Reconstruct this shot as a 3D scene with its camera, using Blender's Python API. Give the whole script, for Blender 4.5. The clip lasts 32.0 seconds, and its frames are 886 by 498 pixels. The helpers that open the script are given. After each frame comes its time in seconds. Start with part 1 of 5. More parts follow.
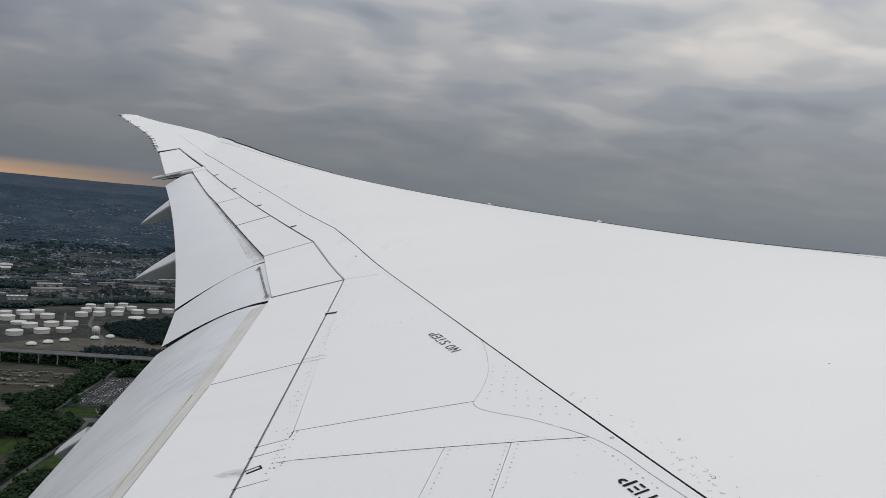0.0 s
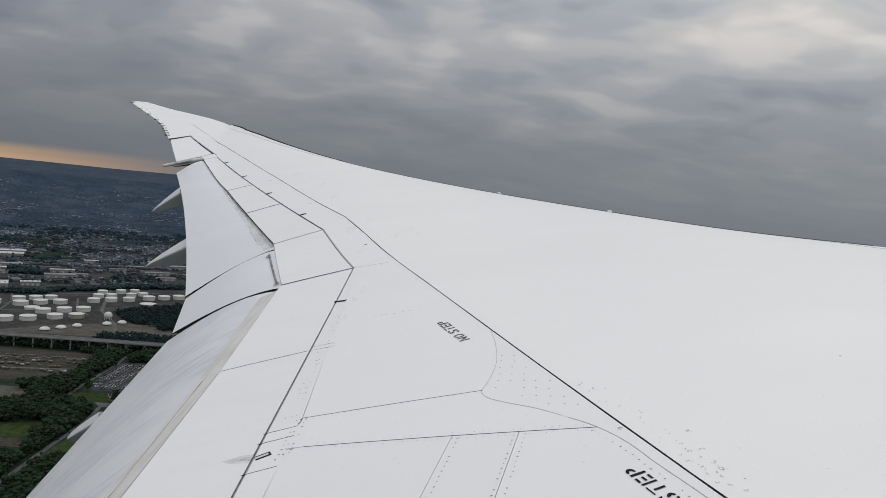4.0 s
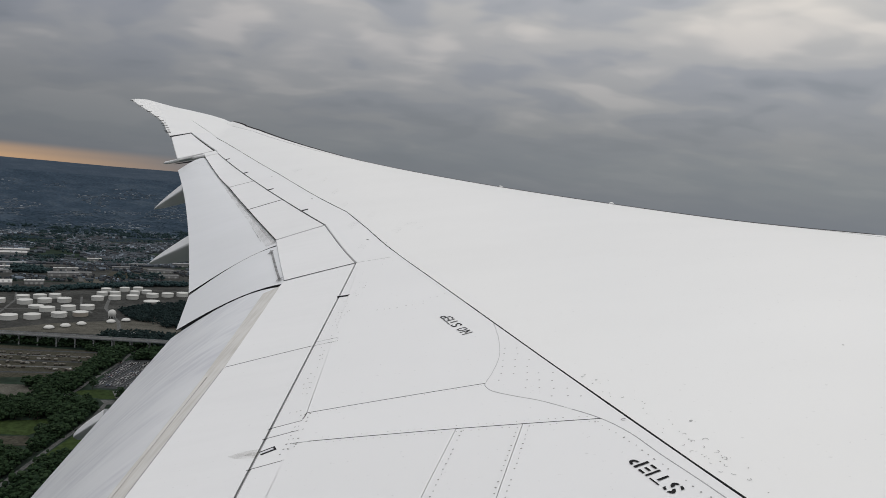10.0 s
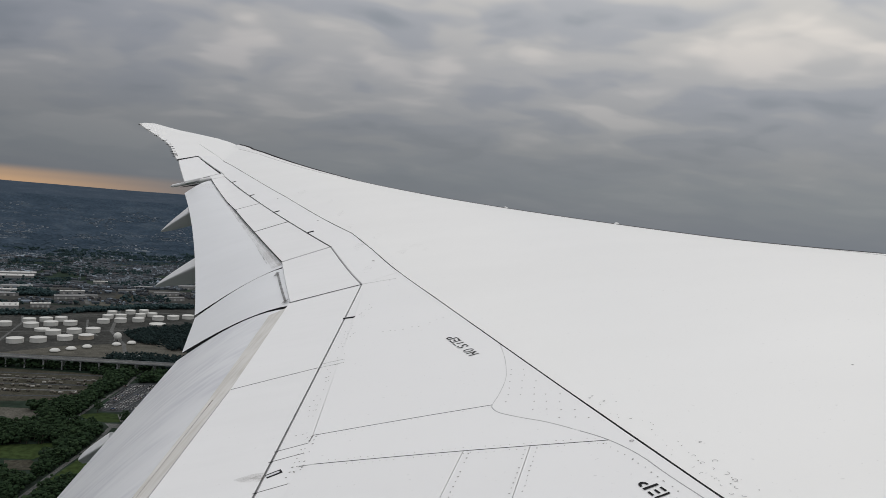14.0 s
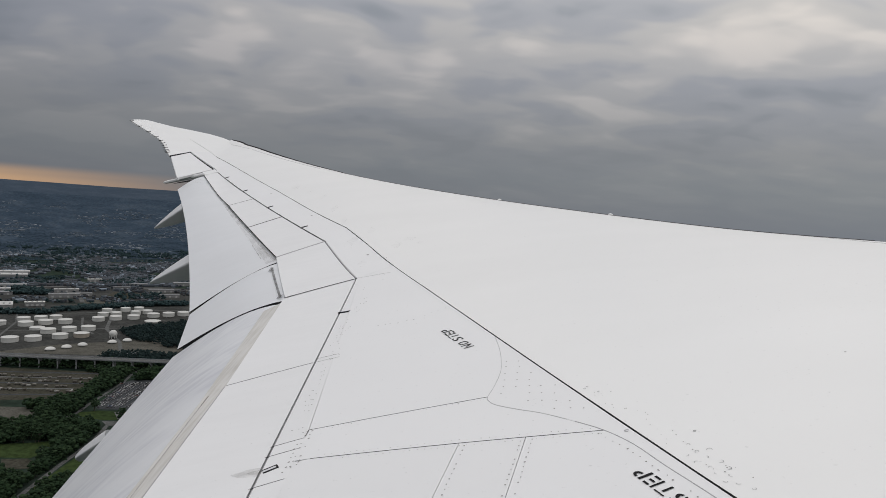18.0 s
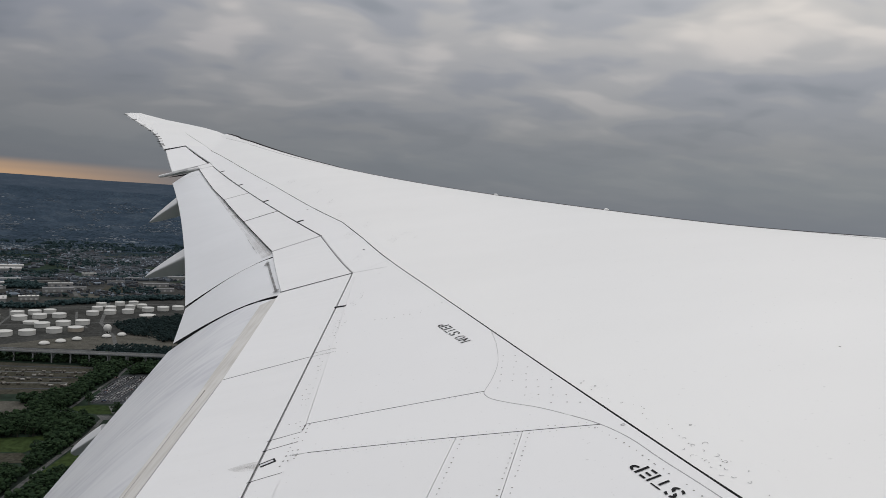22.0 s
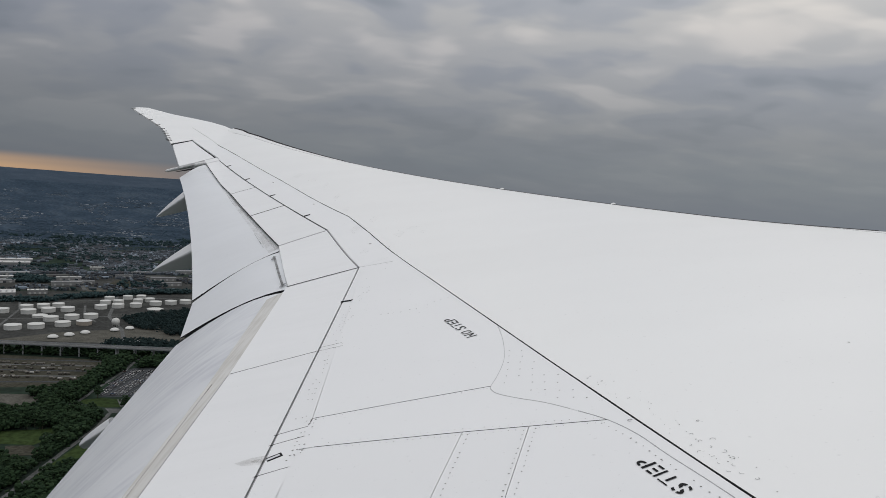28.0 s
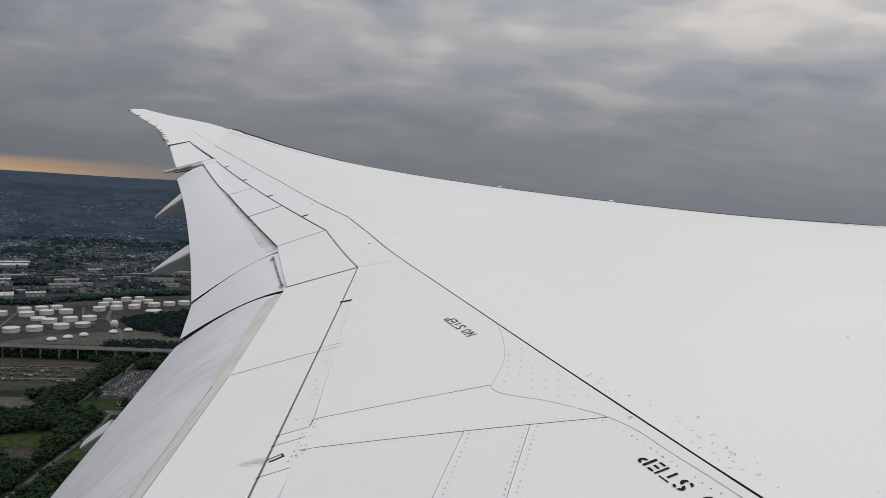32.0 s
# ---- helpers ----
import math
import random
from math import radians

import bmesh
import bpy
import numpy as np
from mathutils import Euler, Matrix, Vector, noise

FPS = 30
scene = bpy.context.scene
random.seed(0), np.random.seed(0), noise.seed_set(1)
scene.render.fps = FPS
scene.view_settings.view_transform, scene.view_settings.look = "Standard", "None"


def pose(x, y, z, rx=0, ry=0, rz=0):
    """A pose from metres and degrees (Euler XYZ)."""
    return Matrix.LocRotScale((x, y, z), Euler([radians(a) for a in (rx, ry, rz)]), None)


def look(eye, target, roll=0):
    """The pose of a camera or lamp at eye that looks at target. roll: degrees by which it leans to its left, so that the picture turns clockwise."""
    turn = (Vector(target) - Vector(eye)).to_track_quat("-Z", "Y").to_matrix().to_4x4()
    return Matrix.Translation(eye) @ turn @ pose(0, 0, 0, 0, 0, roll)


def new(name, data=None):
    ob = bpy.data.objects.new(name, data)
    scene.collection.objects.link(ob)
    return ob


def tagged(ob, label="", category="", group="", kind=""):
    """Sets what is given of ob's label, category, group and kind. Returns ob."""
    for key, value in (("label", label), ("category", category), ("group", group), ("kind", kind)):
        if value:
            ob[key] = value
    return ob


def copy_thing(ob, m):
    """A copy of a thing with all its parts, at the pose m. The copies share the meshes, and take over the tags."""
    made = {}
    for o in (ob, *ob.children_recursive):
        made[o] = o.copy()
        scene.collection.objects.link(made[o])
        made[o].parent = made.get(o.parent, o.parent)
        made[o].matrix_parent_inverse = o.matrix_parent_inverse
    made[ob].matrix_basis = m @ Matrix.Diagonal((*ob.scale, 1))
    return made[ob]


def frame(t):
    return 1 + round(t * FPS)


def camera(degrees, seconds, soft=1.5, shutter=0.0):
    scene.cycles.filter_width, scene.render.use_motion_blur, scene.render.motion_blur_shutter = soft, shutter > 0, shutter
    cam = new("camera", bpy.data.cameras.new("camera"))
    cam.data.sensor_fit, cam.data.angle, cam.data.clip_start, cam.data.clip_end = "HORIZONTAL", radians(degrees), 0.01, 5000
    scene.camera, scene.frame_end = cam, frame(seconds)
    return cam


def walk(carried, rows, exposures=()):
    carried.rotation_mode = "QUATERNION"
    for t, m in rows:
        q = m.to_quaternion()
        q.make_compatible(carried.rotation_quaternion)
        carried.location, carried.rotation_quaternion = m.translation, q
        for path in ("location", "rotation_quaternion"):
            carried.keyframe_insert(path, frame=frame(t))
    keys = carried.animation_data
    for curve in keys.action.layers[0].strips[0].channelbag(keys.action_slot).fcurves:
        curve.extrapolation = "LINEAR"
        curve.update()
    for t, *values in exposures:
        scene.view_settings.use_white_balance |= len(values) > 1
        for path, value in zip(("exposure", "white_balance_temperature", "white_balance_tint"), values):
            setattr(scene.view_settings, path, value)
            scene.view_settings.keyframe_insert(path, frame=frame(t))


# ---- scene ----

EYE_Z = 260.0  # height of the cabin window above the ground

cam = camera(66.0, 32.0, soft=0.88)
PATH = [
    (0, (-0.002, 0.008, 260.000), (0.279, 9.990, 259.473), 5.29),
    (0.5, (-0.007, 0.004, 260.002), (0.284, 9.982, 259.401), 5.22),
    (1, (-0.005, 0.009, 260.005), (0.290, 9.982, 259.339), 5.37),
    (1.5, (-0.008, 0.004, 259.999), (0.293, 9.978, 259.343), 5.96),
    (2, (-0.008, 0.008, 259.999), (0.282, 9.982, 259.349), 6.39),
    (2.5, (-0.005, 0.006, 260.005), (0.254, 9.981, 259.348), 6.31),
    (3, (-0.004, 0.008, 260.003), (0.212, 9.984, 259.333), 5.95),
    (3.5, (-0.000, 0.014, 260.001), (0.166, 9.989, 259.305), 5.69),
    (5.5, (-0.005, 0.006, 260.003), (0.172, 9.979, 259.295), 5.39),
    (6, (-0.009, 0.005, 260.006), (0.171, 9.984, 259.398), 5.18),
    (6.5, (-0.008, -0.000, 260.005), (0.163, 9.985, 259.495), 5.12),
    (7, (-0.006, 0.000, 260.002), (0.151, 9.989, 259.554), 5.35),
    (7.5, (-0.002, 0.002, 260.000), (0.140, 9.991, 259.545), 5.38),
    (8, (-0.005, -0.006, 259.998), (0.137, 9.980, 259.487), 5.51),
    (8.5, (-0.002, -0.000, 260.000), (0.142, 9.979, 259.367), 5.38),
    (9, (-0.003, 0.005, 259.997), (0.140, 9.978, 259.286), 5.33),
    (9.5, (0.003, 0.008, 260.000), (0.134, 9.978, 259.236), 5.14),
    (10, (0.003, 0.008, 260.000), (0.134, 9.976, 259.207), 4.95),
    (10.5, (-0.000, 0.006, 259.999), (0.129, 9.973, 259.193), 5.00),
    (11, (-0.001, 0.005, 260.001), (0.119, 9.973, 259.202), 4.96),
    (11.5, (0.000, 0.003, 259.999), (0.085, 9.976, 259.267), 4.94),
    (12, (0.000, 0.001, 260.005), (0.055, 9.980, 259.350), 4.85),
    (12.5, (0.003, 0.002, 260.000), (0.012, 9.986, 259.428), 4.92),
    (13, (-0.001, -0.002, 260.004), (0.005, 9.983, 259.460), 4.87),
    (13.5, (0.000, -0.000, 260.003), (0.009, 9.986, 259.473), 4.64),
    (14, (-0.001, 0.001, 259.999), (0.028, 9.989, 259.509), 4.63),
    (14.5, (0.000, -0.002, 260.005), (0.051, 9.987, 259.538), 4.39),
    (16.5, (0.001, -0.001, 259.999), (0.071, 9.990, 259.573), 4.12),
    (17, (0.003, 0.002, 259.996), (0.083, 9.991, 259.550), 4.07),
    (17.5, (0.003, 0.007, 259.994), (0.102, 9.993, 259.491), 4.04),
    (18, (0.008, 0.003, 259.999), (0.117, 9.986, 259.414), 3.90),
    (18.5, (0.006, 0.005, 259.999), (0.128, 9.985, 259.383), 3.81),
    (19, (0.000, 0.003, 259.999), (0.132, 9.983, 259.380), 3.71),
    (19.5, (0.004, 0.004, 260.002), (0.136, 9.983, 259.377), 3.48),
    (20, (-0.001, 0.003, 260.000), (0.148, 9.982, 259.368), 3.71),
    (20.5, (0.001, 0.004, 259.994), (0.152, 9.983, 259.367), 3.82),
    (21, (0.002, 0.003, 259.995), (0.158, 9.983, 259.384), 3.86),
    (21.5, (0.000, 0.001, 260.000), (0.169, 9.981, 259.389), 3.95),
    (22, (-0.003, -0.001, 259.999), (0.180, 9.975, 259.340), 4.03),
    (22.5, (0.003, 0.004, 260.000), (0.177, 9.973, 259.240), 4.04),
    (23, (0.007, 0.010, 259.998), (0.164, 9.975, 259.176), 4.12),
    (23.5, (0.007, 0.006, 259.995), (0.123, 9.976, 259.228), 4.28),
    (24, (-0.004, 0.007, 260.001), (0.090, 9.981, 259.290), 4.33),
    (24.5, (-0.006, 0.003, 260.002), (0.079, 9.977, 259.277), 4.21),
    (25, (-0.004, 0.004, 260.003), (0.069, 9.974, 259.239), 4.18),
    (25.5, (-0.001, 0.010, 260.005), (0.062, 9.982, 259.262), 4.07),
    (27.5, (-0.001, 0.009, 260.003), (0.092, 9.978, 259.229), 4.09),
    (28, (-0.003, 0.008, 260.001), (0.093, 9.979, 259.252), 4.02),
    (28.5, (-0.001, 0.005, 260.006), (0.094, 9.976, 259.253), 3.83),
    (29, (-0.006, 0.001, 260.002), (0.107, 9.973, 259.259), 3.72),
    (29.5, (-0.008, 0.001, 260.005), (0.130, 9.972, 259.258), 3.56),
    (30, (-0.007, 0.007, 260.003), (0.138, 9.978, 259.262), 3.45),
    (30.5, (-0.008, 0.001, 260.007), (0.136, 9.973, 259.274), 3.42),
    (31, (-0.005, 0.005, 260.002), (0.129, 9.976, 259.253), 3.43),
    (31.5, (-0.007, 0.003, 260.000), (0.123, 9.972, 259.223), 3.49),
    (32, (-0.010, 0.004, 260.006), (0.114, 9.974, 259.237), 3.46),
]
walk(cam, [(t, look(eye, target, roll)) for t, eye, target, roll in PATH],
     exposures=[(0.0, -0.02, 6390, 9), (7.0, -0.02, 6390, 9), (9.0, -0.01, 6540, 9), (14.0, -0.01, 6540, 9), (18.0, -0.02, 6540, 10), (21.0, -0.02, 6530, 10),
                (25.0, -0.03, 6440, 9), (28.0, -0.04, 6400, 9), (30.0, -0.05, 6410, 10), (32.0, -0.05, 6490, 10)])

# ---------------------------------------------------------------- light
world = bpy.data.worlds.new("overcast_sky")
scene.world = world
world.use_nodes = True
wt = world.node_tree
for n in list(wt.nodes):
    wt.nodes.remove(n)


def wnode(kind, **props):
    n = wt.nodes.new(kind)
    for key, value in props.items():
        if key == "op":
            n.operation = value
        elif key == "blend":
            n.data_type, n.blend_type = "RGBA", value
    return n


def wmath(op, a, b=None, clamp=False):
    n = wnode("ShaderNodeMath", op=op)
    n.use_clamp = clamp
    for k, v in enumerate((a, b)):
        if v is None:
            continue
        if isinstance(v, (int, float)):
            n.inputs[k].default_value = v
        else:
            wt.links.new(v, n.inputs[k])
    return n.outputs[0]


def wramp(value, stops, ease="LINEAR"):
    n = wnode("ShaderNodeValToRGB")
    n.color_ramp.interpolation = ease
    els = n.color_ramp.elements
    while len(els) < len(stops):
        els.new(0.5)
    for el, (pos, col) in zip(els, stops):
        el.position = pos
        el.color = (*col, 1) if isinstance(col, tuple) else (col, col, col, 1)
    wt.links.new(value, n.inputs[0])
    return n.outputs[0]


def wmix(blend, fac, a, b):
    n = wnode("ShaderNodeMix", blend=blend)
    for sock, v in ((n.inputs[0], fac), (n.inputs[6], a), (n.inputs[7], b)):
        if isinstance(v, (int, float)):
            sock.default_value = v
        elif isinstance(v, tuple):
            sock.default_value = (*v, 1)
        else:
            wt.links.new(v, sock)
    return n.outputs[2]


coord = wnode("ShaderNodeTexCoord")
sep = wnode("ShaderNodeSeparateXYZ")
wt.links.new(coord.outputs["Generated"], sep.inputs[0])
sx, sy, sz = sep.outputs
up = wmath("MAXIMUM", sz, 0.0)
# the cloud deck: a flat layer, seen in perspective
den = wmath("ADD", up, 0.24)
flat = wnode("ShaderNodeCombineXYZ")
wt.links.new(wmath("DIVIDE", sx, den), flat.inputs[0])
wt.links.new(wmath("DIVIDE", sy, den), flat.inputs[1])


def wnoise(scale, detail, rough, warp, stretch, shift):
    m = wnode("ShaderNodeMapping")
    m.inputs["Scale"].default_value = stretch
    m.inputs["Location"].default_value = shift
    wt.links.new(flat.outputs[0], m.inputs[0])
    n = wnode("ShaderNodeTexNoise")
    n.inputs["Scale"].default_value = scale
    n.inputs["Detail"].default_value = detail
    n.inputs["Roughness"].default_value = rough
    n.inputs["Distortion"].default_value = warp
    wt.links.new(m.outputs[0], n.inputs["Vector"])
    return n.outputs["Fac"]


broad = wnoise(1.2, 2, 0.4, 0.3, (0.8, 0.95, 1), (5.3, 1.9, 0))
fine = wnoise(3.0, 2, 0.42, 0.5, (0.8, 1.0, 1), (8.0, 2.0, 0))
puff = wnoise(7.0, 2, 0.42, 0.4, (0.75, 1.0, 1), (2.0, 5.0, 0))
mass = wmath("ADD", wmath("MULTIPLY", broad, 0.34), wmath("ADD", wmath("MULTIPLY", fine, 0.46), wmath("MULTIPLY", puff, 0.20)))
cloud = wramp(mass, [(0.37, (0.67, 0.72, 0.79)), (0.45, (0.88, 0.905, 0.965)), (0.53, (1.14, 1.12, 1.10)), (0.62, (1.56, 1.47, 1.38))], "EASE")
level = wramp(up, [(0.0, (0.168, 0.183, 0.208)), (0.05, (0.197, 0.211, 0.230)), (0.10, (0.238, 0.245, 0.259)), (0.2, (0.345, 0.349, 0.366)),
                   (0.34, (0.55, 0.54, 0.53)), (0.6, (0.78, 0.78, 0.785)), (1.0, (0.98, 0.98, 1.0))])
soft_fade = wramp(up, [(0.0, 0.06), (0.08, 0.26), (0.18, 0.75), (0.28, 1.0)])
toward = wramp(wmath("ADD", wmath("MULTIPLY", sx, 0.5), 0.5), [(0.1, (0.72, 0.735, 0.77)), (0.9, (1.24, 1.24, 1.215))])
clouds = wmix("MULTIPLY", 1.0, wmix("MULTIPLY", soft_fade, level, cloud), toward)
# a clear strip under the deck, where the low sun shows through
low = wramp(wmath("MULTIPLY", wmath("ADD", sz, 0.01), 10.0), [(0.0, 0.8), (0.12, 0.95), (0.2, 0.7), (0.33, 0.0)], "EASE")
aft = wramp(wmath("MULTIPLY", sx, -1.0), [(0.30, 0.0), (0.40, 0.40), (0.54, 1.0), (0.8, 0.7), (1.0, 0.3)])
strip = wmath("MULTIPLY", low, aft)
sky_tex = wnode("ShaderNodeTexSky")
sky_tex.sky_type = "NISHITA"
sky_tex.sun_disc = False
sky_tex.sun_elevation, sky_tex.sun_rotation = radians(48), radians(297)
clear = wmix("MULTIPLY", 1.0, sky_tex.outputs[0], (0.05, 0.05, 0.05))
veiled = wmix("MIX", 0.95, clear, clouds)
lit = wmix("MIX", strip, veiled, (0.52, 0.335, 0.20))
below = wmath("LESS_THAN", sz, -0.012)
whole = wmix("MIX", below, lit, (0.045, 0.055, 0.06))
bg = wnode("ShaderNodeBackground")
wt.links.new(whole, bg.inputs[0])
bg.inputs[1].default_value = 1.0
wout = wnode("ShaderNodeOutputWorld")
wt.links.new(bg.outputs[0], wout.inputs[0])

sun = new("sun", bpy.data.lights.new("sun", "SUN"))
sun.data.energy, sun.data.angle, sun.data.color = 0.48, radians(25), (1.0, 0.97, 0.92)
sun.matrix_world = look((-60, 30, 400), (0, 0, 320))

# ---------------------------------------------------------------- materials


def material(name, rough=0.5, metal=0.0, spec=0.5):
    m = bpy.data.materials.new(name)
    m.use_nodes = True
    b = m.node_tree.nodes["Principled BSDF"]
    b.inputs["Roughness"].default_value = rough
    b.inputs["Metallic"].default_value = metal
    b.inputs["Specular IOR Level"].default_value = spec
    return m, m.node_tree, b


def noise_on(nt, scale, detail=4, rough=0.5, stretch=(1, 1, 1), coords="Object"):
    c = nt.nodes.new("ShaderNodeTexCoord")
    m = nt.nodes.new("ShaderNodeMapping")
    m.inputs["Scale"].default_value = stretch
    n = nt.nodes.new("ShaderNodeTexNoise")
    n.inputs["Scale"].default_value = scale
    n.inputs["Detail"].default_value = detail
    n.inputs["Roughness"].default_value = rough
    nt.links.new(c.outputs[coords], m.inputs[0])
    nt.links.new(m.outputs[0], n.inputs["Vector"])
    return n.outputs["Fac"]


def ramp_on(nt, value, stops, ease="LINEAR"):
    n = nt.nodes.new("ShaderNodeValToRGB")
    n.color_ramp.interpolation = ease
    els = n.color_ramp.elements
    while len(els) < len(stops):
        els.new(0.5)
    for el, (pos, col) in zip(els, stops):
        el.position = pos
        el.color = (*col, 1) if isinstance(col, tuple) else (col, col, col, 1)
    nt.links.new(value, n.inputs[0])
    return n.outputs[0]


def mix_on(nt, blend, fac, a, b):
    n = nt.nodes.new("ShaderNodeMix")
    n.data_type, n.blend_type = "RGBA", blend
    for sock, v in ((n.inputs[0], fac), (n.inputs[6], a), (n.inputs[7], b)):
        if isinstance(v, (int, float)):
            sock.default_value = v
        elif isinstance(v, tuple):
            sock.default_value = (*v, 1)
        else:
            nt.links.new(v, sock)
    return n.outputs[2]


def bump_on(nt, b, height, strength, distance):
    n = nt.nodes.new("ShaderNodeBump")
    n.inputs["Strength"].default_value, n.inputs["Distance"].default_value = strength, distance
    nt.links.new(height, n.inputs["Height"])
    nt.links.new(n.outputs[0], b.inputs["Normal"])


def paint(name, colour, rough, dirt=0.06, spec=0.5, streak=0.0, vary=0.0, sheen_streak=0.0):
    """Aircraft paint: faint clouding, fine specks of dirt, streaks along the airflow (x)."""
    m, nt, b = material(name, rough, 0.0, spec)
    broad_n = noise_on(nt, 0.7, 3, 0.5, (0.5, 1, 1))
    col = mix_on(nt, "MULTIPLY", 1.0, colour, ramp_on(nt, broad_n, [(0.3, 1 - dirt), (0.7, 1.0)]))
    speck = noise_on(nt, 38, 2, 0.6)
    col = mix_on(nt, "MULTIPLY", 1.0, col, ramp_on(nt, speck, [(0.22, 0.82), (0.31, 1.0)]))
    if streak:
        along = noise_on(nt, 5.0, 4, 0.6, (0.12, 1.6, 1))
        col = mix_on(nt, "MULTIPLY", 1.0, col, ramp_on(nt, along, [(0.32, 1 - streak), (0.58, 1.0)]))
    # feathered streaks: reflections of a wavy skin, painted into the colour
    if sheen_streak:
        c = nt.nodes.new("ShaderNodeTexCoord")
        m2 = nt.nodes.new("ShaderNodeMapping")
        m2.vector_type = "TEXTURE"
        m2.inputs["Rotation"].default_value = (0, 0, radians(52))
        m2.inputs["Scale"].default_value = (0.32, 0.085, 1)
        w = nt.nodes.new("ShaderNodeTexNoise")
        w.inputs["Scale"].default_value, w.inputs["Detail"].default_value, w.inputs["Roughness"].default_value = 1.0, 2, 0.4
        nt.links.new(c.outputs["Object"], m2.inputs[0])
        nt.links.new(m2.outputs[0], w.inputs["Vector"])
        col = mix_on(nt, "MULTIPLY", ramp_on(nt, noise_on(nt, 1.6, 1, 0.5), [(0.38, 0.15), (0.6, 1.0)]), col, ramp_on(nt, w.outputs["Fac"], [(0.34, (1 - sheen_streak, 1 - sheen_streak, 1 - sheen_streak * 0.85)), (0.66, (1.0, 1.0, 1.0))]))
    if vary:
        info = nt.nodes.new("ShaderNodeObjectInfo")
        col = mix_on(nt, "MULTIPLY", 1.0, col, ramp_on(nt, info.outputs["Random"], [(0.0, 1 - vary), (1.0, 1.0)]))
    nt.links.new(col, b.inputs["Base Color"])
    nt.links.new(ramp_on(nt, broad_n, [(0.3, rough + 0.06), (0.7, rough - 0.04)]), b.inputs["Roughness"])
    bump_on(nt, b, noise_on(nt, 1.1, 1, 0.4), 0.03, 0.01)
    return m


def plain(name, colour, rough=0.6, metal=0.0, scale=8.0, spread=0.25, spec=0.5):
    m, nt, b = material(name, rough, metal, spec)
    n = noise_on(nt, scale, 4, 0.6)
    nt.links.new(mix_on(nt, "MULTIPLY", 1.0, colour, ramp_on(nt, n, [(0.3, 1 - spread), (0.7, 1.0)])), b.inputs["Base Color"])
    return m


WHITE = paint("white_wing_paint", (0.80, 0.803, 0.80), 0.36, 0.035)
PANEL = paint("pale_grey_panel_paint", (0.775, 0.78, 0.79), 0.42, 0.04, vary=0.03)
SPOILER = paint("pale_grey_spoiler_paint", (0.77, 0.775, 0.785), 0.45, 0.05, streak=0.02, vary=0.02)
FLAP = paint("grey_flap_paint", (0.70, 0.715, 0.74), 0.36, 0.06, streak=0.015)
FLAP_SHEEN = paint("grey_flap_paint_with_sheen", (0.715, 0.73, 0.755), 0.36, 0.05, sheen_streak=0.19)
FAIRING = paint("fairing_paint", (0.62, 0.63, 0.65), 0.5, 0.08, streak=0.03)
m, nt, b = material("worn_beige_seal", 0.6)
nt.links.new(mix_on(nt, "MULTIPLY", 1.0, (0.58, 0.572, 0.558), mix_on(nt, "MULTIPLY", 1.0, ramp_on(nt, noise_on(nt, 6.0, 4, 0.6, (9, 0.25, 1)), [(0.36, (0.86, 0.845, 0.815)), (0.56, (1.0, 1.0, 1.0))]),
                        ramp_on(nt, noise_on(nt, 3.0, 3, 0.6), [(0.3, 0.90), (0.6, 1.0)]))), b.inputs["Base Color"])
SEAL = m
GREY_SEAL = plain("grey_rubber_seal", (0.40, 0.40, 0.41), 0.7, 0, 20, 0.3)
PALE_SEAL = plain("pale_grey_seal", (0.52, 0.52, 0.53), 0.7, 0, 12, 0.25)
OLD_SEAL = plain("weathered_dark_sealant", (0.10, 0.10, 0.103), 0.8, 0, 10, 0.4)
# near black for dark joints and rubber, and for shade in flap gaps
CAVITY = plain("dark_primer_and_gap_shade", (0.03, 0.03, 0.032), 0.8, 0, 10, 0.3, 0.08)
RIVET = plain("weathered_fastener", (0.30, 0.295, 0.29), 0.5, 0.4, 60, 0.4)
METAL = plain("bare_hinge_metal", (0.33, 0.33, 0.33), 0.4, 0.8, 40, 0.4)
STENCIL = plain("black_stencil_paint", (0.02, 0.02, 0.022), 0.7, 0, 90, 0.4, 0.08)

# ---------------------------------------------------------------- helpers for meshes


def mesh_of(name, bm):
    me = bpy.data.meshes.new(name)
    bm.to_mesh(me)
    bm.free()
    return me


def part(name, bm, mat, parent=None, label="", smooth=False):
    """Links a bmesh as one mesh object under a thing or a part."""
    if smooth:
        for f in bm.faces:
            f.smooth = True
    me = mesh_of(name, bm)
    me.materials.append(mat)
    ob = new(name, me)
    if parent is not None:
        ob.parent = parent
        ob.matrix_parent_inverse = parent.matrix_world.inverted()
    if label:
        ob["label"] = label
    return ob


def thing(name, at, label, category, group="", kind="", turn=0.0):
    ob = new(name)
    ob.matrix_basis = pose(*at, 0, 0, turn)
    ob.matrix_world = ob.matrix_basis
    return tagged(ob, label, category, group, kind)


def box_into(bm, lo, hi):
    vs = [bm.verts.new((x, y, z)) for z in (lo[2], hi[2]) for y in (lo[1], hi[1]) for x in (lo[0], hi[0])]
    for a, b, c, d in ((0, 2, 3, 1), (4, 5, 7, 6), (0, 1, 5, 4), (2, 6, 7, 3), (0, 4, 6, 2), (1, 3, 7, 5)):
        bm.faces.new((vs[a], vs[b], vs[c], vs[d]))


def grid_into(bm, rows, closed=False):
    """Faces between rows of points of equal length."""
    vs = [[bm.verts.new(p) for p in row] for row in rows]
    for a, b in zip(vs, vs[1:]):
        n = len(a)
        for k in range(n if closed else n - 1):
            bm.faces.new((a[k], a[(k + 1) % n], b[(k + 1) % n], b[k]))
    return vs


